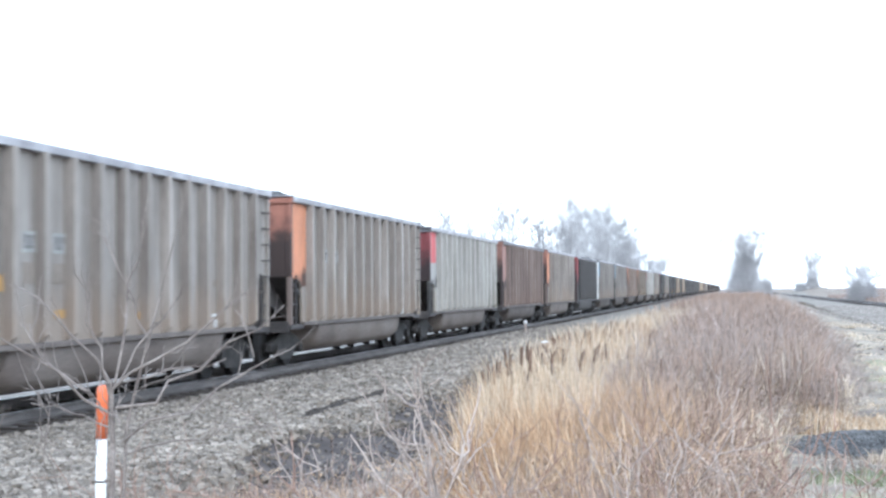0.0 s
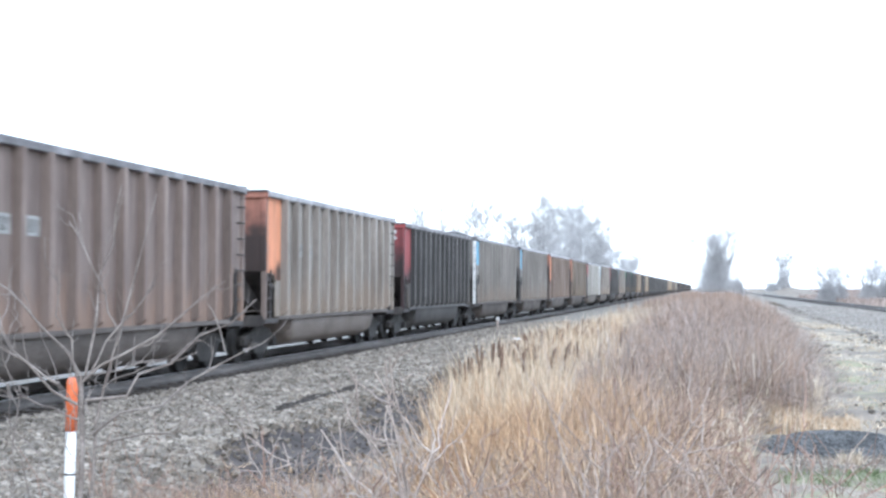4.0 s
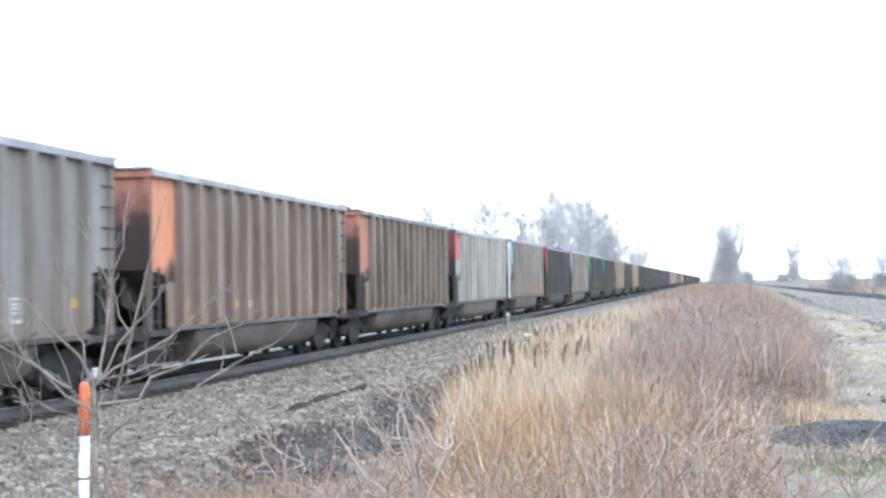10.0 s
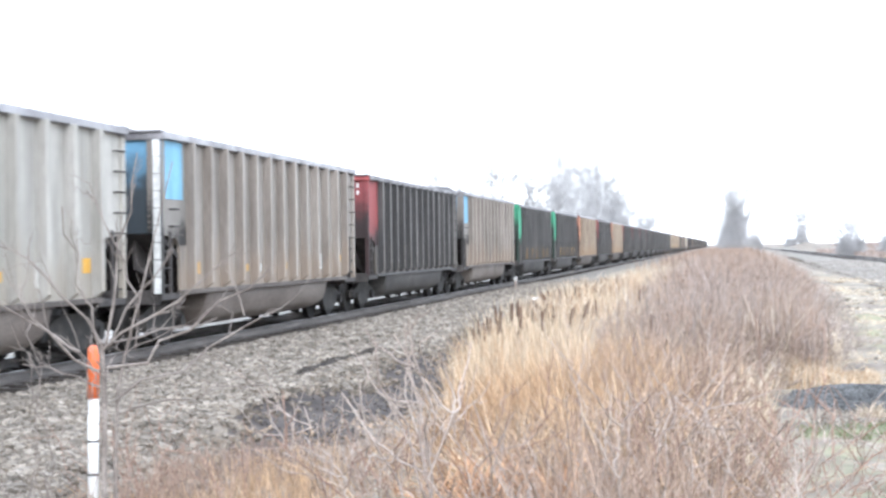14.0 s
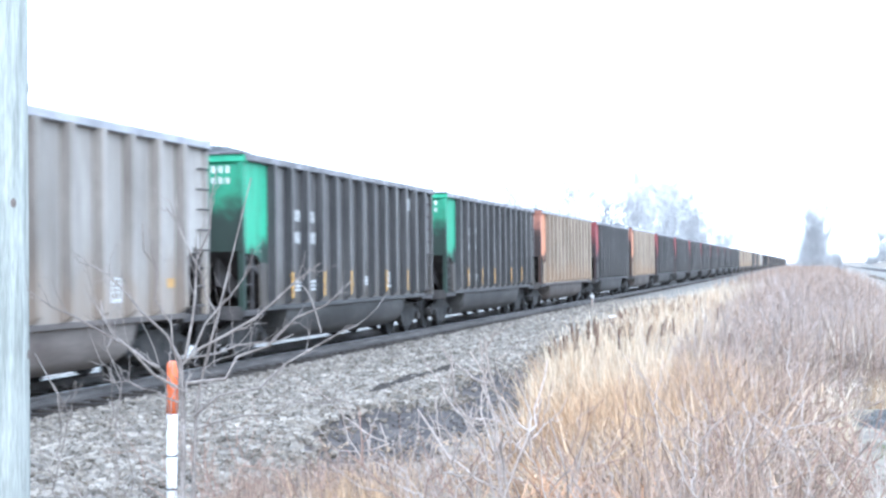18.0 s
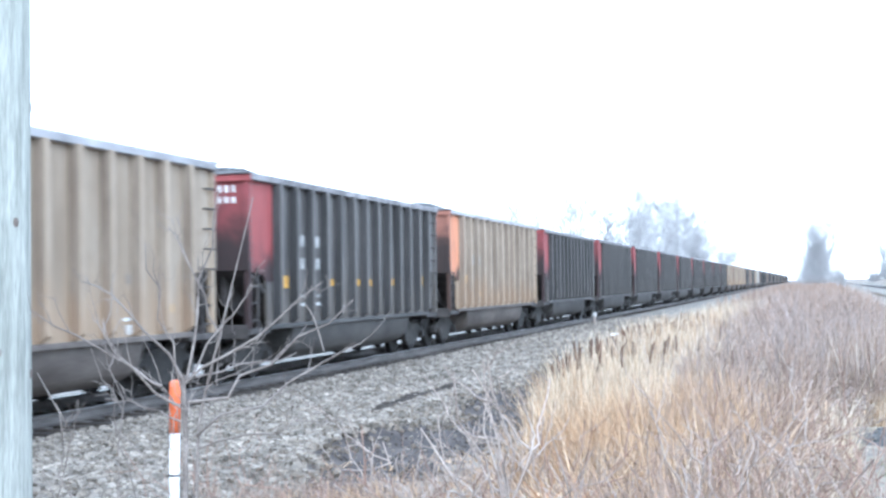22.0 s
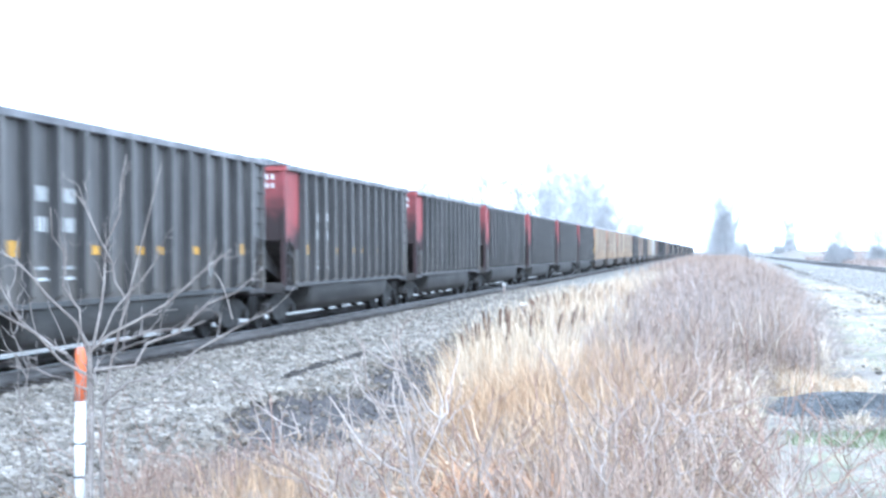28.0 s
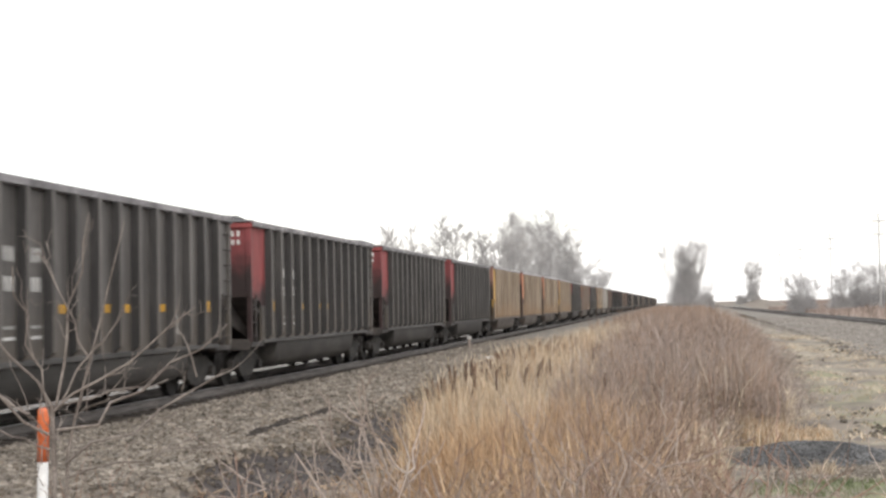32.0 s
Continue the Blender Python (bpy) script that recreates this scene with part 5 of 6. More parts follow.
def twigs_on(path, count, rng, length, r, up=0.5, start=0.25):
    """Short side shoots along a branch."""
    made_ = []
    for _ in range(count):
        t = rng.uniform(start, 1) * (len(path) - 1)
        i = min(int(t), len(path) - 2)
        a = path[i, :3] + (path[i + 1, :3] - path[i, :3]) * (t - i)
        d = path[i + 1, :3] - path[i, :3]
        d = d / np.linalg.norm(d) * 0.8 + rng.normal(0, 0.55, 3) + np.array([0, 0, up])
        d /= np.linalg.norm(d)
        made_.append(bowed(a, a + d * length * rng.uniform(0.4, 1.2), 0.03 * rng.normal(), r, r * 0.4, rng, 4, 0.05))
    return made_


def framed(origin, facing, uvw):
    """From a plant's own right, depth and height to the world; facing: degrees to the left of the track."""
    c, s = math.cos(radians(facing)), math.sin(radians(facing))
    u, v, w = uvw
    return (origin[0] + u * c - v * s, origin[1] + u * s + v * c, w)


def sapling():
    rng = np.random.default_rng(17)
    at, facing = (-3.185, 7.34), 23.5
    g = float(ground_z(*at))
    tree = tagged(new("sapling"), "bare young sapling with thin spreading branches, no leaves", "sapling")
    def P(u, w, v=0.0):
        return framed(at, facing, (u, v, w))
    def emit(name, paths, mat, label=""):
        part(name, mesh_np(name, *tubes(paths, 5), mat, True), None, tree, label)
    stems = [
        [P(-0.02, g - 0.05), P(-0.03, 0.3), P(-0.02, 0.8), P(-0.03, 1.14)],
        [P(0.03, g - 0.05, 0.03), P(0.03, 0.45, 0.03), P(0.05, 0.9, 0.02), P(0.1, 1.12), P(0.2, 1.5), P(0.35, 2.1)],
    ]
    for s, (r0, r1) in zip(stems, ((0.017, 0.014), (0.014, 0.003))):
        n = len(s)
        emit("trunk", [np.array([(*p, r0 + (r1 - r0) * i / (n - 1)) for i, p in enumerate(s)])], TWIG, "slender grey stem")
    # right, height, reach right, reach up, bow, depth, thickness
    limbs = [
        (-0.03, 1.13, -0.56, 1.66, 0.10, 0.10, 0.009), (-0.05, 0.99, -0.80, 1.52, 0.03, -0.15, 0.010), (-0.14, 1.10, -0.49, 1.45, -0.05, 0.2, 0.007),
        (-0.01, 1.13, 0.17, 2.15, 0.02, 0.1, 0.009), (-0.03, 1.10, 0.70, 1.64, 0.0, -0.2, 0.009), (-0.01, 1.01, 0.90, 1.54, -0.07, 0.15, 0.011),
        (0.03, 0.83, 0.95, 1.29, 0.02, 0.3, 0.009), (0.04, 0.76, 0.80, 0.92, 0.02, -0.3, 0.006), (-0.03, 1.13, 0.60, 1.24, -0.01, 0.4, 0.007),
        (-0.02, 0.9, -0.45, 1.02, 0.03, 0.3, 0.006), (0.16, 1.38, -0.1, 1.95, 0.02, 0.1, 0.006), (0.0, 1.12, 0.34, 1.62, 0.03, -0.1, 0.007),
        (-0.04, 1.08, -0.22, 1.86, 0.0, -0.1, 0.006),
    ]
    for u0, w0, u1, w1, bow, v1, r in limbs:
        p = bowed(P(u0, w0), P(u1, w1, v1), bow, r * 0.95, 0.0034, rng, 7, 0.02)
        shoots = twigs_on(p, 6, rng, 0.22, 0.003, 0.5)
        for s in list(shoots):
            shoots += twigs_on(s, 1, rng, 0.09, 0.002, 0.3)
        emit("branch", [p] + shoots, TWIG)
    # upright shoots round the fork
    for _ in range(16):
        u0, w0 = rng.normal(0.0, 0.09), rng.uniform(0.72, 1.15)
        emit("shoot", [bowed(P(u0, w0, rng.normal(0, 0.05)), P(u0 + rng.normal(0, 0.13), w0 + rng.uniform(0.12, 0.34), rng.normal(0, 0.1)), 0.01, 0.0032, 0.0018, rng, 5, 0.04)], TWIG)
    hook = bowed(P(0.73, 1.26, 0.12), P(0.63, 1.52, 0.12), 0.04, 0.005, 0.003, rng, 5)
    emit("branch", [hook], TWIG)


def forks(path, count, rng, length, r, start=0.2):
    """Side branches that leave a stem at a wide angle and then turn upward."""
    grown = []
    for _ in range(count):
        t = rng.uniform(start, 0.97) * (len(path) - 1)
        i = min(int(t), len(path) - 2)
        a = path[i, :3] + (path[i + 1, :3] - path[i, :3]) * (t - i)
        d = path[i + 1, :3] - path[i, :3]
        d /= np.linalg.norm(d) + 1e-9
        side = np.cross(d, rng.normal(0, 1, 3))
        side /= np.linalg.norm(side) + 1e-9
        ang = rng.uniform(0.45, 1.15)
        w = d * math.cos(ang) + side * math.sin(ang)
        ln = length * rng.uniform(0.45, 1.25)
        grown.append(bowed(a, a + w * ln + np.array([0, 0, 0.12 * ln]), -0.07 * ln, r, r * 0.55, rng, 6, 0.022))
    return grown


def bare_shrub(at, facing, stems, mat, name, label, seed, shoots=3, twig=0.16, r0=0.006):
    """A shrub of crooked forking stems; each stem: foot right, tip right, tip height, bow."""
    rng = np.random.default_rng(seed)
    g = float(ground_z(*at))
    bush = tagged(new(name), label, "shrub", "bare shrubs in the verge")
    for u0, u1, w1, bow in stems:
        v = rng.normal(0, 0.16)
        p = bowed(framed(at, facing, (u0, 0, g - 0.03)), framed(at, facing, (u1, v, w1)), bow, r0, r0 * 0.5, rng, 9, 0.03)
        # stems rise before they spread
        k = np.linspace(0, 1, 9) ** 1.6
        a, b = p[0, :2].copy(), p[-1, :2].copy()
        p[1:-1, :2] += (a + (b - a) * k[:, None])[1:-1] - (a + (b - a) * np.linspace(0, 1, 9)[:, None])[1:-1]
        sh = forks(p, shoots, rng, twig * 2.1, r0 * 0.62, 0.35)
        for q in list(sh):
            sh += forks(q, 1, rng, twig * 0.9, r0 * 0.42, 0.3)
        part("stem", mesh_np("stem", *tubes([p] + sh, 5), mat, True), None, bush)


sapling()
PALE_LABEL = "bleached bare shrub with forked twigs before the dry grass"
bare_shrub((-1.12, 5.95), 10.5, [(0.02, -0.14, 1.34, 0.0), (0.0, -0.16, 1.13, 0.02), (-0.02, -0.43, 1.02, 0.05), (0.0, -0.28, 1.26, -0.05), (0.01, -0.02, 1.2, 0.0)], PALE_TWIG, "bare_shrub", PALE_LABEL, 41, 2, 0.16, 0.008)
bare_shrub((-1.42, 7.0), 11.5, [(0.0, -0.09, 1.26, 0.0), (0.02, 0.05, 1.12, 0.02), (-0.02, -0.3, 1.0, 0.03), (0.0, -0.05, 1.16, -0.03), (0.03, 0.2, 0.98, 0.0)], PALE_TWIG, "bare_shrub", PALE_LABEL, 42, 2, 0.14, 0.007)
SPOTS = [(-0.35, 6.2, 1.15), (0.0, 6.5, 1.0), (0.35, 6.6, 1.02), (0.8, 7.2, 0.95), (-0.75, 6.0, 0.98), (-1.5, 6.7, 0.98), (-1.8, 7.6, 0.9),
         (-0.1, 7.6, 0.95), (0.6, 6.0, 0.92), (-1.2, 7.4, 0.92), (1.1, 8.0, 0.85), (0.1, 5.6, 0.95), (-0.5, 5.4, 0.9),
         (-2.0, 7.0, 0.85), (-1.0, 5.6, 0.84), (0.3, 5.2, 0.9), (-0.9, 6.9, 0.95), (0.5, 7.4, 0.95), (-1.55, 8.3, 0.8), (-0.45, 7.0, 1.0), (0.9, 6.4, 0.9),
         (0.2, 7.1, 0.98), (-0.2, 5.9, 0.95), (-1.3, 6.2, 0.9)]
for i, (sx, sy, sh) in enumerate(SPOTS):
    rs = np.random.default_rng(60 + i)
    bare_shrub((sx, sy), math.degrees(math.atan2(-sx, sy)), [(rs.normal(0, 0.06), rs.normal(0, 0.36), sh * rs.uniform(0.7, 1.05), rs.normal(0, 0.05)) for _ in range(4)],
               PALE_TWIG if i % 4 != 1 else RED_TWIG, "bare_shrub", PALE_LABEL if i % 4 != 1 else "reddish bare bramble shrub among the dry grass", 70 + i, 2, 0.17, 0.0058)
for i, (sx, sy, sh) in enumerate([(-3.9, 9.2, 0.62), (-4.3, 10.6, 0.5), (-2.9, 9.0, 0.55), (-3.5, 8.3, 0.7)]):
    rs = np.random.default_rng(160 + i)
    bare_shrub((sx, sy), 20, [(rs.normal(0, 0.1), rs.normal(0, 0.3), sh * rs.uniform(0.5, 1.05), 0.0) for _ in range(6)], RED_TWIG, "bare_shrub",
               "low reddish weeds and thin canes beside the ditch", 170 + i, 3, 0.12, 0.004)
for i, (sx, sy) in enumerate([(-2.0, 7.6)]):
    rs = np.random.default_rng(190 + i)
    bare_shrub((sx, sy), 14, [(0.0, rs.uniform(-0.75, 0.1), rs.uniform(0.5, 0.95), rs.uniform(0.0, 0.12)) for _ in range(4)], PALE_TWIG, "bare_shrub",
               "bleached bare shrub arching over the dark ditch", 195 + i, 3, 0.2, 0.0062)
# the thin shoots at the foot of the pole
bare_shrub((-3.85, 7.55), 27, [(0.1, 0.06, 1.45, 0.0), (-0.12, -0.2, 1.0, 0.0), (0.05, 0.2, 0.95, 0.0), (-0.05, -0.3, 1.15, 0.0), (0.15, 0.3, 0.7, 0.0)], TWIG, "bare_shrub", "thin grey bare shoots beside the utility pole", 91, 4, 0.14, 0.006)


# ---- dry grass, cattails ----
def left_edge(y):
    return -0.55 - 0.105 * np.minimum(y, 31) - 0.004 * np.maximum(0, y - 31) - 0.38 * smooth(y, 9, 15) * (1 - smooth(y, 22, 29))


def right_edge(y):
    return np.where(y < 17.3, -0.2 + 0.025 * y, 1.2 + 0.038 * np.minimum(y - 17.3, 30) + 0.01 * np.maximum(0, y - 47.3))


def strip(n, y0, y1, power, rng, a=0.0, b=1.0):
    """Scattered feet between the verge's two edges; a and b narrow the strip."""
    y = y0 + (y1 - y0) * rng.power(power, n)
    u = rng.uniform(a, b, n)
    lo, hi = left_edge(y), right_edge(y)
    x = lo + (hi - lo) * u + rng.normal(0, 0.12, n)
    x = np.where((y > 25) & (y < 34), np.maximum(x, -0.117 * y), x)
    return x, y, u


def tussocks(centres, per, rng, base, fan, width, name, label, mat):
    """Clumps whose blades fan out from a common foot."""
    cx, cy, hh = centres
    n = len(cx) * per
    x, y = np.repeat(cx, per), np.repeat(cy, per)
    a, r = rng.uniform(0, 2 * np.pi, n), np.abs(rng.normal(0, 1, n))
    x, y = x + np.cos(a) * r * 0.05, y + np.sin(a) * r * 0.05
    h = np.repeat(hh, per) * base * rng.uniform(0.55, 1.1, n)
    feet = np.stack([x, y, ground_z(x, y) - 0.03], 1)
    wind = np.repeat(rng.normal(0, 0.16, (len(cx), 2)), per, 0)
    out = np.stack([np.cos(a) * r * fan + wind[:, 0], np.sin(a) * r * fan + wind[:, 1]], 1)
    mid = feet + np.concatenate([out * h[:, None] * 0.35, 0.62 * h[:, None]], 1)
    tip = feet + np.concatenate([out * h[:, None] * 1.05, h[:, None] * (1 - 0.25 * np.minimum(1, np.hypot(*out.T)))[:, None]], 1)
    w = np.stack([-np.sin(a), np.cos(a), 0 * a], 1) * (width * rng.uniform(0.6, 1.3, n) * (1 + y / 40) / 2)[:, None]
    v = np.stack([feet - w, feet + w, mid + w * 0.8, mid - w * 0.8, tip], 1).reshape(-1, 3)
    i = 5 * np.arange(n)
    f = np.concatenate([np.stack([i, i + 1, i + 2], 1), np.stack([i, i + 2, i + 3], 1), np.stack([i + 3, i + 2, i + 4], 1)])
    tagged(new(name, mesh_np(name, v, f, mat)), label, "grass", kind="stuff")


def sprays(feet, ways, lengths, width, rng):
    """Fine twigs as slim tapered slivers: foot, way, length."""
    n = len(feet)
    side = np.cross(ways, rng.normal(0, 1, (n, 3)))
    side *= width / 2 / (np.linalg.norm(side, axis=1)[:, None] + 1e-9)
    sag = rng.normal(0, 0.12, (n, 3)) * lengths[:, None]
    mid = feet + ways * lengths[:, None] * 0.55 + sag
    tip = feet + ways * lengths[:, None]
    v = np.stack([feet - side, feet + side, mid + side * 0.75, mid - side * 0.75, tip], 1).reshape(-1, 3)
    i = 5 * np.arange(n)
    return v, np.concatenate([np.stack([i, i + 1, i + 2], 1), np.stack([i, i + 2, i + 3], 1), np.stack([i + 3, i + 2, i + 4], 1)])


def brushwood(centres, per, rng, size, width, name, label, mat):
    """Rounded weedy bushes: short twigs that fork out every way inside a dome."""
    cx, cy, hh = centres
    n = len(cx) * per
    x, y, h = np.repeat(cx, per), np.repeat(cy, per), np.repeat(hh, per)
    a, r, w = rng.uniform(0, 2 * np.pi, n), np.sqrt(rng.random(n)), rng.uniform(0.12, 0.8, n)
    reach = size * h * r * np.sqrt(np.clip(1.05 - w, 0.1, 1))
    x, y = x + np.cos(a) * reach, y + np.sin(a) * reach
    feet = np.stack([x, y, ground_z(x, y) + w * h], 1)
    ways = np.stack([np.cos(a) * r * 0.6, np.sin(a) * r * 0.6, 0.55 + 0 * a], 1) + rng.normal(0, 0.45, (n, 3))
    ways /= np.linalg.norm(ways, axis=1)[:, None]
    v, f = sprays(feet, ways, h * rng.uniform(0.12, 0.34, n), width, rng)
    tagged(new(name, mesh_np(name, v, f, mat)), label, "brush", kind="stuff")


def cover(name, label, x, y, h, w, lean, mat, rng, category="grass"):
    z = ground_z(x, y)
    tagged(new(name, mesh_np(name, *blades(x, y, z, h, w, lean, rng), mat)), label, category, kind="stuff")


def grasses():
    rng = np.random.default_rng(51)
    def height(x, y, base, amp):
        return base * (1 + amp * lump(x, y, 1.1, 61) + 0.12 * lump(x, y, 4.5, 62)) * rng.uniform(0.5, 1.18, len(x))
    x, y, u = strip(36000, 5.6, 46, 0.62, rng, -0.02, 0.9)
    keep = u < 0.48 + 0.3 * (1 - smooth(y, 9, 16)) + rng.normal(0, 0.1, len(u))
    keep &= y > 8.6 + rng.normal(0, 1.0, len(u))
    x, y = x[keep], y[keep]
    h = height(x, y, 0.78 + 0.10 * smooth(y, 10, 26), 0.10)
    cover("dry_grass", "tall golden dry grass on the verge", x, y, h, rng.uniform(0.005, 0.012, len(x)) * (1 + y / 40), 0.23, DRY_GRASS, rng)
    x, y, u = strip(2000, 5.6, 46, 0.62, rng, -0.02, 0.9)
    keep = (u < 0.5 + 0.3 * (1 - smooth(y, 9, 16)) + rng.normal(0, 0.1, len(u))) & (y > 8.2 + rng.normal(0, 0.9, len(u)))
    x, y = x[keep], y[keep]
    tussocks((x, y, (0.84 + 0.10 * smooth(y, 10, 26)) * rng.uniform(0.6, 1.1, len(x))), 24, rng, 1.0, 0.27, 0.009, "grass_tussocks", "golden tussocks of dry grass on the verge", DRY_GRASS)
    x, y, u = strip(260, 5.4, 40, 0.62, rng, 0.25, 0.95)
    tussocks((x, y, rng.uniform(0.5, 0.85, len(x))), 22, rng, 1.0, 0.3, 0.009, "grass_tussocks", "rust-brown tussocks among the dry grass", RUST_GRASS)
    x, y, u = strip(300, 8, 40, 0.62, rng, 0.2, 1.05)
    tussocks((x, y, rng.uniform(0.4, 0.8, len(x))), 24, rng, 1.0, 0.32, 0.009, "grass_tussocks", "bleached tussocks among the dry grass", PALE_GRASS)
    x, y, u = strip(13000, 12, 60, 0.75, rng, -0.02, 0.42)
    h = height(x, y, 0.95, 0.10)
    cover("pale_grass", "bleached pale dry reeds on the verge", x, y, h, rng.uniform(0.006, 0.013, len(x)) * (1 + y / 45), 0.13, PALE_GRASS, rng)
    x, y, u = strip(15000, 10, 75, 0.7, rng, 0.5, 0.95)
    h = height(x, y, 0.80 + 0.42 * smooth(y, 12, 30) * (1 - 0.65 * smooth(u, 0.72, 1.0)), 0.12)
    cover("dead_stems", "reddish-brown dead weed stems on the verge", x, y, h, rng.uniform(0.005, 0.010, len(x)) * (1 + y / 40), 0.22, RUST_GRASS, rng)
    x, y, u = strip(9000, 15, 75, 0.75, rng, 0.4, 0.95)
    h = height(x, y, 1.2 * (1 - 0.5 * smooth(u, 0.78, 1.02)), 0.14)
    cover("dead_stems", "grey-brown thin dead stems on the verge", x, y, h, rng.uniform(0.004, 0.008, len(x)) * (1 + y / 35), 0.24, GREY_STEM, rng)
    x, y, u = strip(9000, 60, 260, 0.85, rng, 0.0, 1.0)
    h = height(x, y, 1.15, 0.1)
    cover("dead_stems", "dead stems far along the strip between the tracks", x, y, h, rng.uniform(0.03, 0.07, len(x)), 0.15, RUST_GRASS, rng)
    x, y, u = strip(16000, 6.6, 30, 0.6, rng, 0.0, 0.8)
    cover("bent_grass", "bent and tangled dry grass low on the verge", x, y, height(x, y, 0.62, 0.2), rng.uniform(0.005, 0.011, len(x)) * (1 + y / 40), 0.55, DRY_GRASS, rng)
    x, y, u = strip(8000, 5.4, 40, 0.6, rng, 0.4, 0.95)
    cover("dead_stems", "rust-brown stems mixed into the dry grass", x, y, height(x, y, 0.74, 0.2), rng.uniform(0.004, 0.009, len(x)) * (1 + y / 40), 0.3, RUST_GRASS, rng)
    x, y, u = strip(4000, 14, 60, 0.7, rng, 0.35, 0.9)
    cover("pale_grass", "bleached grass mixed into the dead stems", x, y, height(x, y, 0.8, 0.25), rng.uniform(0.005, 0.01, len(x)) * (1 + y / 40), 0.25, PALE_GRASS, rng)
    # weedy bushes with fuzzy grey tops on the side of the second track
    def crests(n, y0, y1, a, b, base):
        x, y, u = strip(n, y0, y1, 0.72, rng, a, b)
        return x, y, base * (0.62 + 0.38 * smooth(y, 12, 28)) * (1 - 0.35 * smooth(u, 0.8, 1.05)) * (1 + 0.14 * lump(x, y, 1.3, 64)) * rng.uniform(0.75, 1.12, len(x))
    brushwood(crests(600, 7.0, 62, 0.52, 0.98, 1.15), 70, rng, 0.5, 0.010, "dead_brush", "rust-brown tangled dead weeds on the verge", RUST_GRASS)
    brushwood(crests(440, 13.0, 66, 0.5, 1.0, 1.2), 60, rng, 0.5, 0.009, "dead_brush", "purplish-brown twiggy brush on the verge", FUZZ)
    brushwood(crests(300, 16, 66, 0.8, 1.08, 1.12), 80, rng, 0.55, 0.007, "dead_brush", "fine grey twiggy brush at the edge of the verge", GREY_STEM)
    for mat, label, k, hh in ((RUST_GRASS, "low rust-brown weeds in the ditch", 80, 0.42), (FUZZ, "low grey-brown weeds in the ditch", 70, 0.4), (DRY_GRASS, "low straw-coloured weeds in the ditch", 34, 0.45)):
        x, y = rng.uniform(-4.9, -1.9, k), rng.uniform(8.2, 14.5, k)
        brushwood((x, y, hh * rng.uniform(0.5, 1.1, k)), 42, rng, 0.7, 0.006, "ditch_weeds", label, mat)
    brushwood(crests(300, 5.4, 17, 0.2, 0.98, 1.15), 46, rng, 0.5, 0.007, "dead_brush", "grey-brown twiggy weeds low in the verge", FUZZ)
    brushwood(crests(170, 5.4, 17, 0.15, 0.98, 1.15), 46, rng, 0.5, 0.006, "dead_brush", "thin grey dead stalks low in the verge", GREY_STEM)
    brushwood(crests(150, 6, 40, 0.35, 1.0, 0.95), 46, rng, 0.5, 0.007, "dead_brush", "bleached twiggy weeds on the verge", PALE_GRASS)
    brushwood(crests(420, 7.2, 30, 0.1, 0.9, 0.9), 46, rng, 0.5, 0.008, "dead_brush", "golden tangled stalks in the dry grass", DRY_GRASS)
    brushwood(crests(190, 5.2, 10, 0.0, 1.0, 1.0), 60, rng, 0.55, 0.006, "dead_brush", "pinkish-grey fine brush under the bare shrubs", PINK_BRUSH)
    brushwood(crests(60, 5.2, 9, 0.0, 1.0, 1.0), 60, rng, 0.55, 0.006, "dead_brush", "straw-coloured fine brush under the bare shrubs", PALE_GRASS)
    k = 26
    y = rng.uniform(6.0, 6.9, k)
    brushwood((-0.95 + rng.normal(0, 0.2, k), y, rng.uniform(0.5, 0.85, k)), 60, rng, 0.32, 0.008, "dead_leaves", "orange dead leaves clinging to low twigs", ORANGE_LEAF)
    # tangled thin canes near the camera
    paths = []
    for _ in range(240):
        cy = 5.2 + 4.5 * rng.random()
        cx = rng.uniform(-0.75 - 0.2 * (cy - 5), 0.9)
        a, ln = rng.uniform(0, 6.28), rng.uniform(0.2, 0.7)
        foot = np.array([cx, cy, float(ground_z(cx, cy)) + rng.uniform(0.15, 0.6)])
        tip = foot + np.array([math.cos(a) * ln * 0.6, math.sin(a) * ln * 0.6, ln * rng.uniform(0.15, 0.9)])
        tip[2] = min(tip[2], 1.0)
        paths.append(bowed(foot, tip, 0.03 * rng.normal(), 0.0032, 0.0018, rng, 5, 0.04))
    tagged(new("bramble_canes", mesh_np("bramble_canes", *tubes(paths, 4), RED_TWIG)), "tangle of thin bare canes in the dry grass", "brambles", kind="stuff")
    # pale fringe in front of the heap and along the dirt
    for mat, label in ((PALE_GRASS, "bleached grass tufts behind the gravel heap"), (DRY_GRASS, "golden grass tufts behind the gravel heap")):
        x, y = rng.uniform(-0.4, 1.75, 2600), 17.5 + rng.normal(0, 0.45, 2600)
        cover("pale_grass", label, x, y, rng.uniform(0.15, 0.42, 2600) * (1 - 0.65 * smooth(x, 0.9, 1.5)), rng.uniform(0.006, 0.012, 2600), 0.4, mat, rng)
    x, y = rng.normal(1.35, 0.06, 110), rng.normal(14.35, 0.05, 110)
    cover("grass_tuft", "pale tuft of dry grass before the gravel heap", x, y, rng.uniform(0.08, 0.22, 110), rng.uniform(0.006, 0.01, 110), 0.45, PALE_GRASS, rng)
    n = 30000
    y, x = 11 + 60 * rng.power(0.6, n), rng.uniform(1.4, 6.4, n)
    keep = (lump(x, y, 1.1, 71) > -0.2) & ((y > 17) | (x > 3.2) | (y < 13.3))
    x, y = x[keep], y[keep]
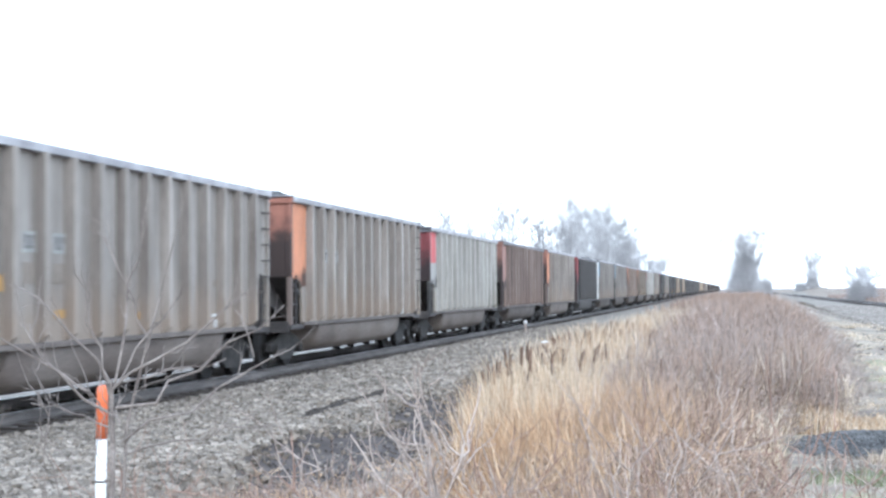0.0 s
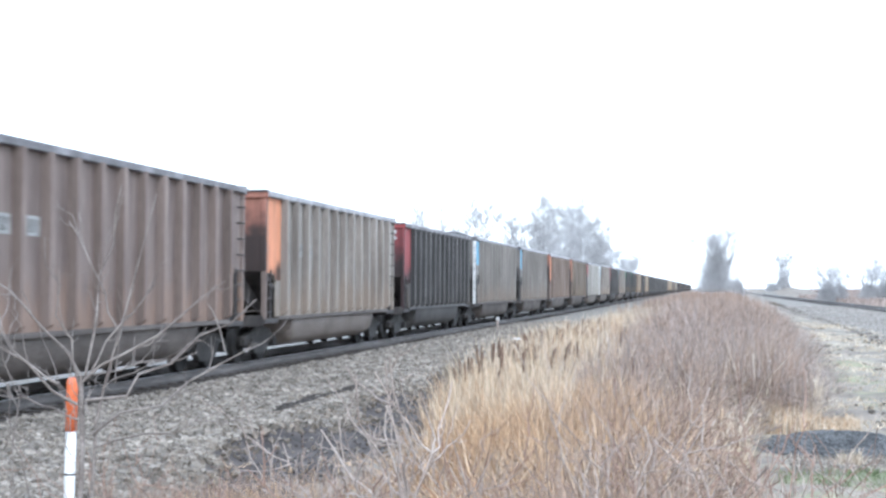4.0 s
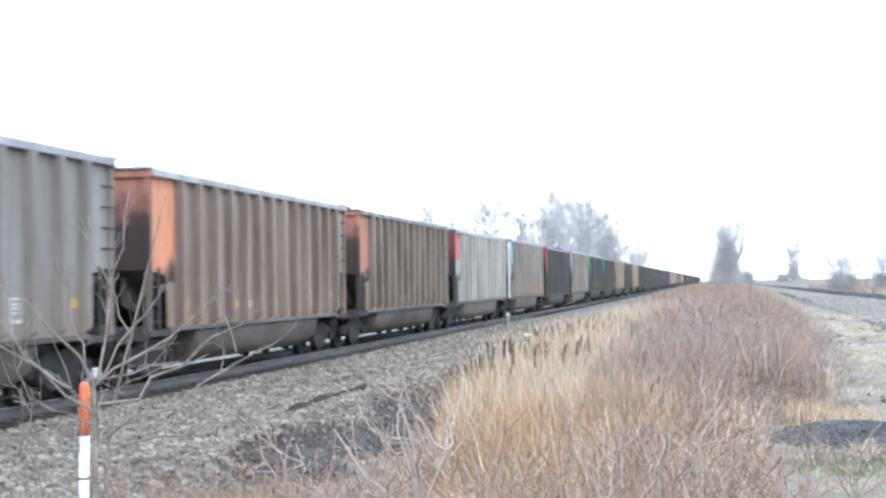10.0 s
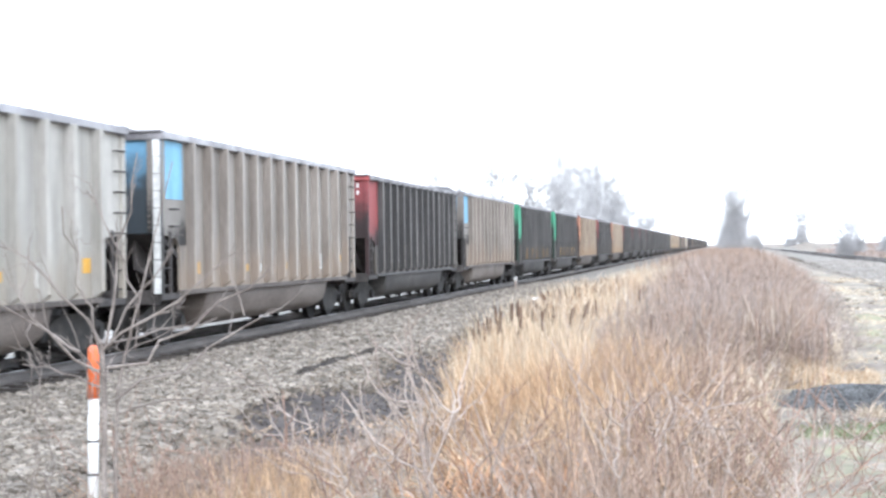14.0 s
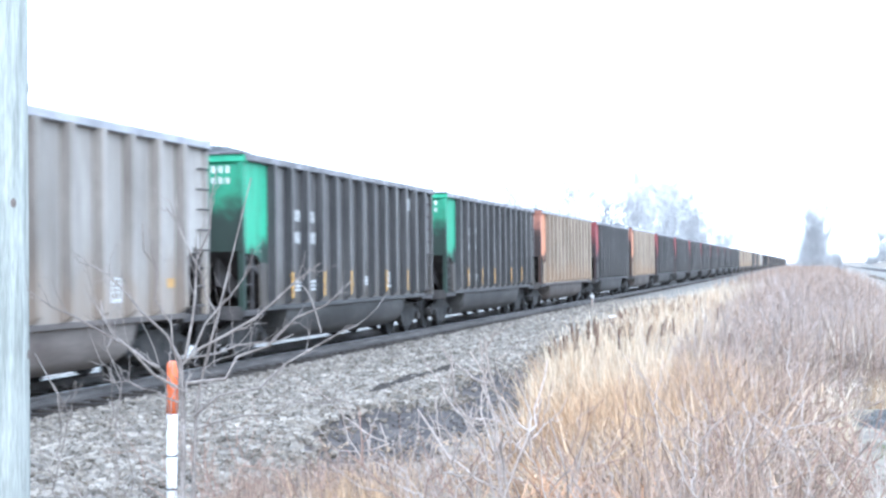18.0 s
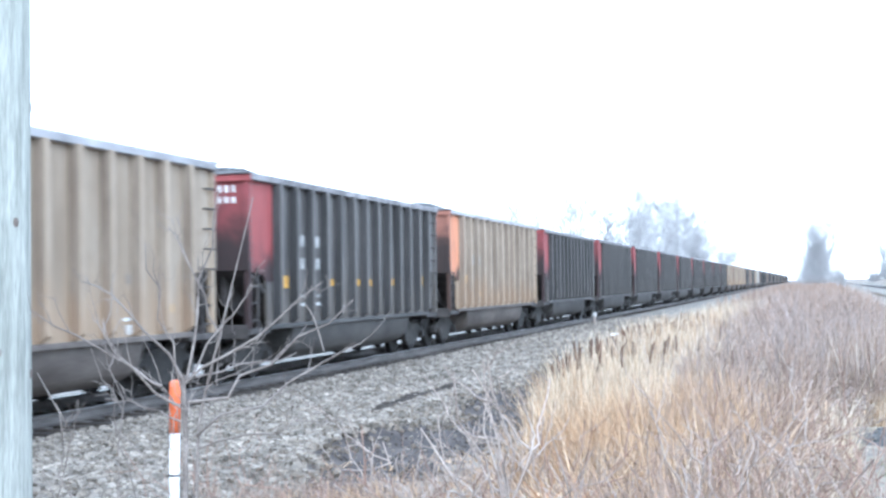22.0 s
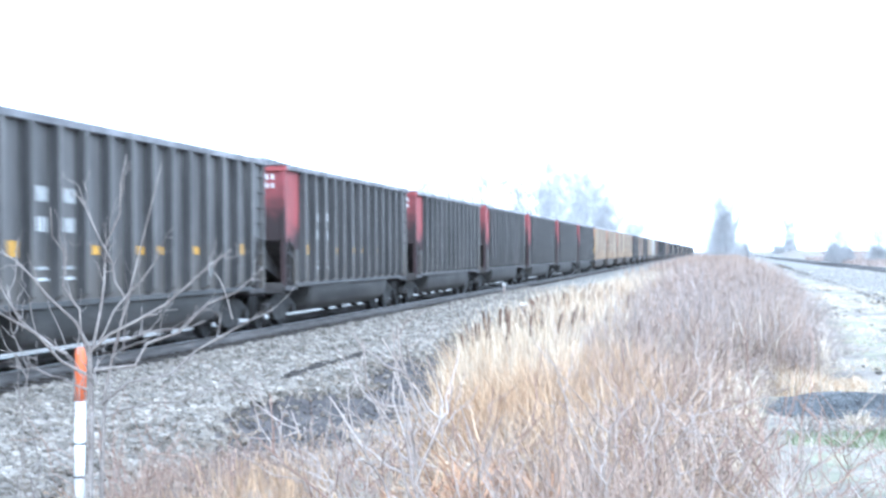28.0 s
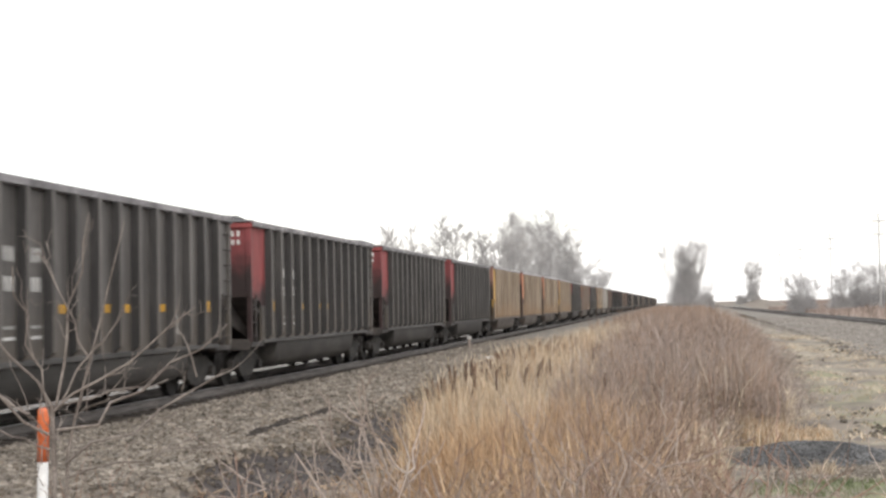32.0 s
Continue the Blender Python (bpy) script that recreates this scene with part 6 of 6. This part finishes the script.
    cover("short_straw", "short trampled straw on the dirt", x, y, rng.uniform(0.03, 0.11, len(x)), rng.uniform(0.007, 0.015, len(x)) * (1 + y / 40), 0.9, PALE_GRASS, rng)
    n = 12000
    y, x = rng.uniform(9, 14.0, n), rng.uniform(0.6, 3.6, n)
    keep = lump(x, y, 1.6, 72) > 0.8
    x, y = x[keep], y[keep]
    cover("green_grass", "short green grass before the gravel heap", x, y, rng.uniform(0.03, 0.10, len(x)), rng.uniform(0.006, 0.011, len(x)), 0.6, GREEN_GRASS, rng)
    n = 2500
    y, x = rng.uniform(18, 32, n), rng.uniform(2.2, 5.5, n)
    keep = lump(x, y, 1.2, 73) > 0.75
    x, y = x[keep], y[keep]
    cover("green_grass", "patches of short green grass on the dirt", x, y, rng.uniform(0.03, 0.09, len(x)), rng.uniform(0.01, 0.018, len(x)), 0.6, GREEN_GRASS, rng)
    # weeds at the edge of the gravel and in the ditch
    for cx, cy, hh in ((-4.1, 10.4, 0.5), (-3.6, 9.4, 0.5), (-4.6, 11.8, 0.4), (-3.2, 11.0, 0.45), (-3.0, 8.6, 0.55), (-5.1, 13.2, 0.35), (-3.9, 12.4, 0.4), (-2.5, 8.0, 0.6)):
        k = 240
        x, y = rng.normal(cx, 0.22, k), rng.normal(cy, 0.25, k)
        cover("ditch_weeds", "clump of straw-brown weeds beside the ditch", x, y, hh * rng.uniform(0.4, 1.1, k), rng.uniform(0.004, 0.008, k), 0.28, DRY_GRASS if cx > -4 else RUST_GRASS, rng)
    n = 1800
    y, x = 8 + 6 * rng.random(n), rng.uniform(-4.8, -2.0, n)
    cover("ditch_weeds", "thin rust-brown weeds beside the ditch", x, y, rng.uniform(0.1, 0.42, n), rng.uniform(0.004, 0.008, n), 0.25, RUST_GRASS, rng)
    n = 420
    y = rng.uniform(13, 45, n)
    x = left_edge(y) - np.abs(rng.normal(0, 0.35, n))
    cover("ditch_weeds", "sparse dry weeds along the dark ditch", x, y, rng.uniform(0.15, 0.6, n), rng.uniform(0.006, 0.012, n), 0.22, DRY_GRASS, rng)
    # the bank beyond the second track
    n = 20000
    y, x = 80 + 350 * rng.power(0.8, n), rng.uniform(18, 40, n)
    keep = (y < 300) | (x > 29)
    x, y, n = x[keep], y[keep], int(keep.sum())
    cover("bank_grass", "brown rough grass on the bank beyond the second track", x, y, rng.uniform(0.4, 1.1, n), rng.uniform(0.08, 0.16, n), 0.3, FUZZ, rng)


grasses()


def cattail_master():
    ob = tagged(new("cattail"), "dry cattail with a brown seed head in the verge", "cattail", "cattails in the verge")
    rng = np.random.default_rng(7)
    v, f = tubes([[(0, 0, -0.05, 0.006), (0.01, 0, 0.5, 0.005), (0.02, 0.01, 1.12, 0.003)]], 5)
    part("stem", mesh_np("stem", v, f, PALE_GRASS), None, ob)
    v, f = tubes([[(0.012, 0.003, 0.80, 0.004), (0.014, 0.004, 0.815, 0.013), (0.016, 0.006, 0.9, 0.0165), (0.018, 0.008, 0.985, 0.015), (0.02, 0.01, 1.03, 0.004)]], 7)
    part("seed_head", mesh_np("seed_head", v, f, CATTAIL_HEAD, True), None, ob, "brown velvety seed head")
    for k in range(3):
        a = rng.uniform(0, 6.28)
        v, f = tubes([[(0, 0, 0, 0.008), (0.05 * math.cos(a), 0.05 * math.sin(a), 0.45, 0.007), (0.2 * math.cos(a), 0.2 * math.sin(a), 0.8, 0.002)]], 3)
        part("leaf", mesh_np("leaf", v, f, PALE_GRASS), None, ob, "long dry leaf")
    return ob


def cattails():
    rng = np.random.default_rng(77)
    first = cattail_master()
    n = 0
    while n < 240:
        y = 15.5 + 17.0 * rng.random()
        x = float(left_edge(y)) + 0.05 + 0.4 * float(smooth(y, 24, 29)) + abs(rng.normal(0, 0.62))
        x = max(x, -0.115 * y) if y > 25 else x
        m = pose(x, y, float(ground_z(x, y)), rng.normal(0, 7), rng.normal(0, 7), rng.uniform(0, 360))
        s = rng.uniform(0.76, 1.04) + 0.05 * float(smooth(y, 20, 28))
        wide = 1.0 + 0.2 * float(smooth(y, 24, 42))
        if n == 0:
            first.matrix_basis = m
        else:
            c = copy_thing(first, m)
            c.scale = (wide, wide, s)
        n += 1


cattails()


# ---- trees and poles in the distance ----
def tree_limbs(rng, h, spread, stems, boughs, thick, low, fan, stout):
    """Upright winter tree: stems from one foot and boughs along them."""
    trunk, limbs = [], []
    for s in range(stems):
        a = 2 * math.pi * (s + rng.uniform(0, 0.7)) / stems
        lean = spread * (0.1 + 0.75 * rng.random()) if stems > 1 else 0.1 * spread
        top = np.array([math.cos(a) * lean, math.sin(a) * lean, h * rng.uniform(0.74, 0.95)])
        foot = np.array([math.cos(a) * 0.12, math.sin(a) * 0.12, -0.3])
        p = bowed(foot, top, 0.0, thick, thick * 0.15, rng, 9, 0.018)
        trunk.append(p)
        for b in range(boughs):
            t = low + (0.97 - low) * rng.random()
            i = min(int(t * 8), 7)
            q = p[i, :3] + (p[i + 1, :3] - p[i, :3]) * (t * 8 - i)
            ang = rng.uniform(0, 2 * math.pi)
            ln = spread * (0.42 + 0.55 * (1 - t)) * rng.uniform(0.5, 1.1)
            e = q + np.array([math.cos(ang) * ln * fan, math.sin(ang) * ln * fan, ln * rng.uniform(0.45, 1.0)])
            limbs.append(bowed(q, e, -0.05 * ln, thick * stout, thick * stout * 0.4, rng, 5, 0.04))
    return trunk, limbs


def far_tree(x, y, h, spread, seed, stems=3, boughs=26, twigs=2500, thick=0.16, low=0.25, fan=0.75, name="bare_tree", label="", brush=0, fine=0.02, stout=0.16, reach=(0.1, 0.36)):
    rng = np.random.default_rng(seed)
    tree = tagged(new(name), label or "tall bare winter tree with a fine twiggy crown", "tree", "trees along the railway")
    tree.location = (x, y, float(ground_z(x, y)) - 0.05)
    trunk, limbs = tree_limbs(rng, h, spread, stems, boughs, thick, low, fan, stout)
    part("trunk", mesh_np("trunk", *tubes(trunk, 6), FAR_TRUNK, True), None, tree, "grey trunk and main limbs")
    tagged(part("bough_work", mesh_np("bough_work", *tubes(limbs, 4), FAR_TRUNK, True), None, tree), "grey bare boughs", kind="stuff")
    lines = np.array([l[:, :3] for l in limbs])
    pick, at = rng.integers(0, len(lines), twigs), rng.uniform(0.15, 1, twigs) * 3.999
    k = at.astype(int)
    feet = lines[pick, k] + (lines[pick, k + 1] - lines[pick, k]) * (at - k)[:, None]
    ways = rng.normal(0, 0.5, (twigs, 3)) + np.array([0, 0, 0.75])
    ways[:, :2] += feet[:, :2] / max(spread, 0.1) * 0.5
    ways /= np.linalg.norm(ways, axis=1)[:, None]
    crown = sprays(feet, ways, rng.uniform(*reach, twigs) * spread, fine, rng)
    part("crown", mesh_np("crown", *crown, FAR_TWIG), None, tree, "fine bare twigs in haze-pale grey")
    if brush:
        n = 6000 if brush > 5 else 3200
        a, r, w = rng.uniform(0, 6.28, n), spread * 0.72 * np.sqrt(rng.random(n)), rng.uniform(0, 0.6, n) ** 1.2
        r = r * (1 - (1.2 if brush < 4 or brush > 6 else 0.3) * w)
        feet = np.stack([np.cos(a) * r, np.sin(a) * r, w * brush], 1)
        ways = rng.normal(0, 0.4, (n, 3)) + np.array([0, 0, 1.0])
        ways /= np.linalg.norm(ways, axis=1)[:, None]
        part("undergrowth", mesh_np("undergrowth", *sprays(feet, ways, brush * rng.uniform(0.2, 0.45, n), fine * 1.5, rng), FAR_TWIG), None, tree, "dense brush round the trunk in haze-pale grey")


BUSH = "bushy grey leafless shrub on the bank"
# behind the train: the dense group, the sparse group, single tops
for i, (x, y, h, sp) in enumerate([(-24.0, 222, 17.5, 4.2), (-20.8, 236, 18.0, 4.2), (-18.0, 246, 15.5, 4.0), (-26.5, 240, 16.0, 4.2), (-16.6, 262, 11.5, 3.6), (-14.6, 296, 9.5, 3.6), (-22.5, 260, 17.5, 4.4), (-22.3, 229, 17.2, 4.2), (-19.3, 242, 16.8, 4.0), (-17.2, 254, 13.2, 3.8)]):
    far_tree(x, y, h, sp, 300 + i, 6, 34, 17000, 0.08, 0.06, 0.9, label="dense bare winter tree behind the train", fine=0.0095)
for i, (x, y, h, sp) in enumerate([(-32.4, 188, 12.6, 3.6), (-29.5, 190, 15.2, 3.4), (-26.8, 190, 14.6, 3.2), (-35.5, 190, 13.4, 3.6), (-25.2, 198, 12.6, 3.0), (-38.5, 200, 11.6, 3.6), (-23.8, 202, 13.0, 2.8)]):
    far_tree(x, y, h, sp, 320 + i, 4, 20, 2600, 0.15, 0.2, 0.7, label="sparse bare winter tree behind the train", fine=0.026, stout=0.34)
for i, (x, y, h, sp) in enumerate([(-62, 190, 14.0, 3.4), (-57, 186, 13.0, 3.0), (-50.5, 192, 13.2, 3.4), (-46.5, 190, 12.4, 3.0), (-53.5, 202, 13.5, 3.2), (-69, 196, 14.5, 3.4)]):
    far_tree(x, y, h, sp, 340 + i, 3, 18, 2000, 0.1, 0.3, 0.8, label="bare winter tree beyond the train", fine=0.015)
# between the tracks
far_tree(1.7, 212, 10.4, 4.3, 360, 14, 22, 18000, 0.06, 0.3, 0.45, label="bare tree with several stems and dense brush at its foot", brush=8.0, fine=0.0085, reach=(0.09, 0.28))
far_tree(4.8, 226, 5.0, 1.9, 361, 4, 16, 1200, 0.09, 0.05, 0.8, name="bare_bush", label="grey bare bush between the two tracks", brush=3.5)
far_tree(19.7, 380, 11.0, 4.0, 362, 7, 22, 2600, 0.12, 0.15, 0.7, label="lone bare tree on a low brushy mound", fine=0.03, stout=0.3)
far_tree(19.3, 374, 3.8, 2.6, 363, 6, 16, 1600, 0.08, 0.05, 0.8, name="bare_bush", label="dark bare bush on the low mound", brush=3.4, fine=0.03)
far_tree(16.6, 374, 2.0, 2.4, 364, 6, 16, 900, 0.07, 0.05, 0.9, name="bare_bush", label="low bare bush on the mound", brush=2.0, fine=0.03)
# beyond the second track
for i, (x, y, h, sp) in enumerate([(17.4, 216, 6.0, 2.6), (19.4, 222, 5.2, 2.2), (22.2, 208, 5.6, 2.4), (25.0, 214, 6.2, 2.6), (27.6, 206, 6.0, 2.6), (30.4, 210, 5.6, 2.4),
                                   (33.0, 202, 5.6, 2.6), (36.5, 206, 6.0, 2.8), (40.0, 204, 5.5, 2.6), (28.5, 230, 7.0, 2.8), (33.5, 232, 7.2, 2.8)]):
    far_tree(x, y, h, sp, 380 + i, 7, 18, 7000, 0.05, 0.05, 0.9, name="bare_bush", label=BUSH, brush=h * 0.6, fine=0.01)


def far_poles():
    for i, (y, h) in enumerate(((195, 12.6), (254, 12.8), (313, 13.0), (372, 13.0), (431, 13.0))):
        x = 26.0
        pole = tagged(new("utility_pole"), "tall grey wooden power pole with a crossarm", "utility pole", "power poles along the second track")
        pole.location = (x, y, float(ground_z(x, y)) - 0.2)
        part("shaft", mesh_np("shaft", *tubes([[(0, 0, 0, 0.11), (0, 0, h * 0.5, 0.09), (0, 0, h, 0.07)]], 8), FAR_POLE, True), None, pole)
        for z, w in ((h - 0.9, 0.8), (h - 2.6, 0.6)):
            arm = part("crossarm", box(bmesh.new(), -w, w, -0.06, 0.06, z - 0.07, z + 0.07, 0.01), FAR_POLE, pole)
            for k in (-0.9, 0.9):
                part("insulator", rod(bmesh.new(), (k * w, 0, z + 0.06), (k * w, 0, z + 0.22), 0.035, 6), FAR_POLE, arm)


far_poles()


# ---- what moves ----
WHEEL_TURN = math.degrees(SPEED / 0.457)      # degrees a second


def motions():
    for k, car in enumerate(TRAIN):
        y = FIRST + (k - 1) * PITCH
        walk(car, [(t, pose(TRACK_X, y - SPEED * t, RAIL_Z)) for t in (0.0, 16.0, 32.0)])
    # the wheels of the cars that pass near roll with them
    steps = [i / 20 for i in range(641)]
    for k, wheels in WHEELSETS:
        if k < 26:
            at = wheels.location.copy()
            walk(wheels, [(t, pose(*at, WHEEL_TURN * t % 360.0)) for t in steps])


motions()
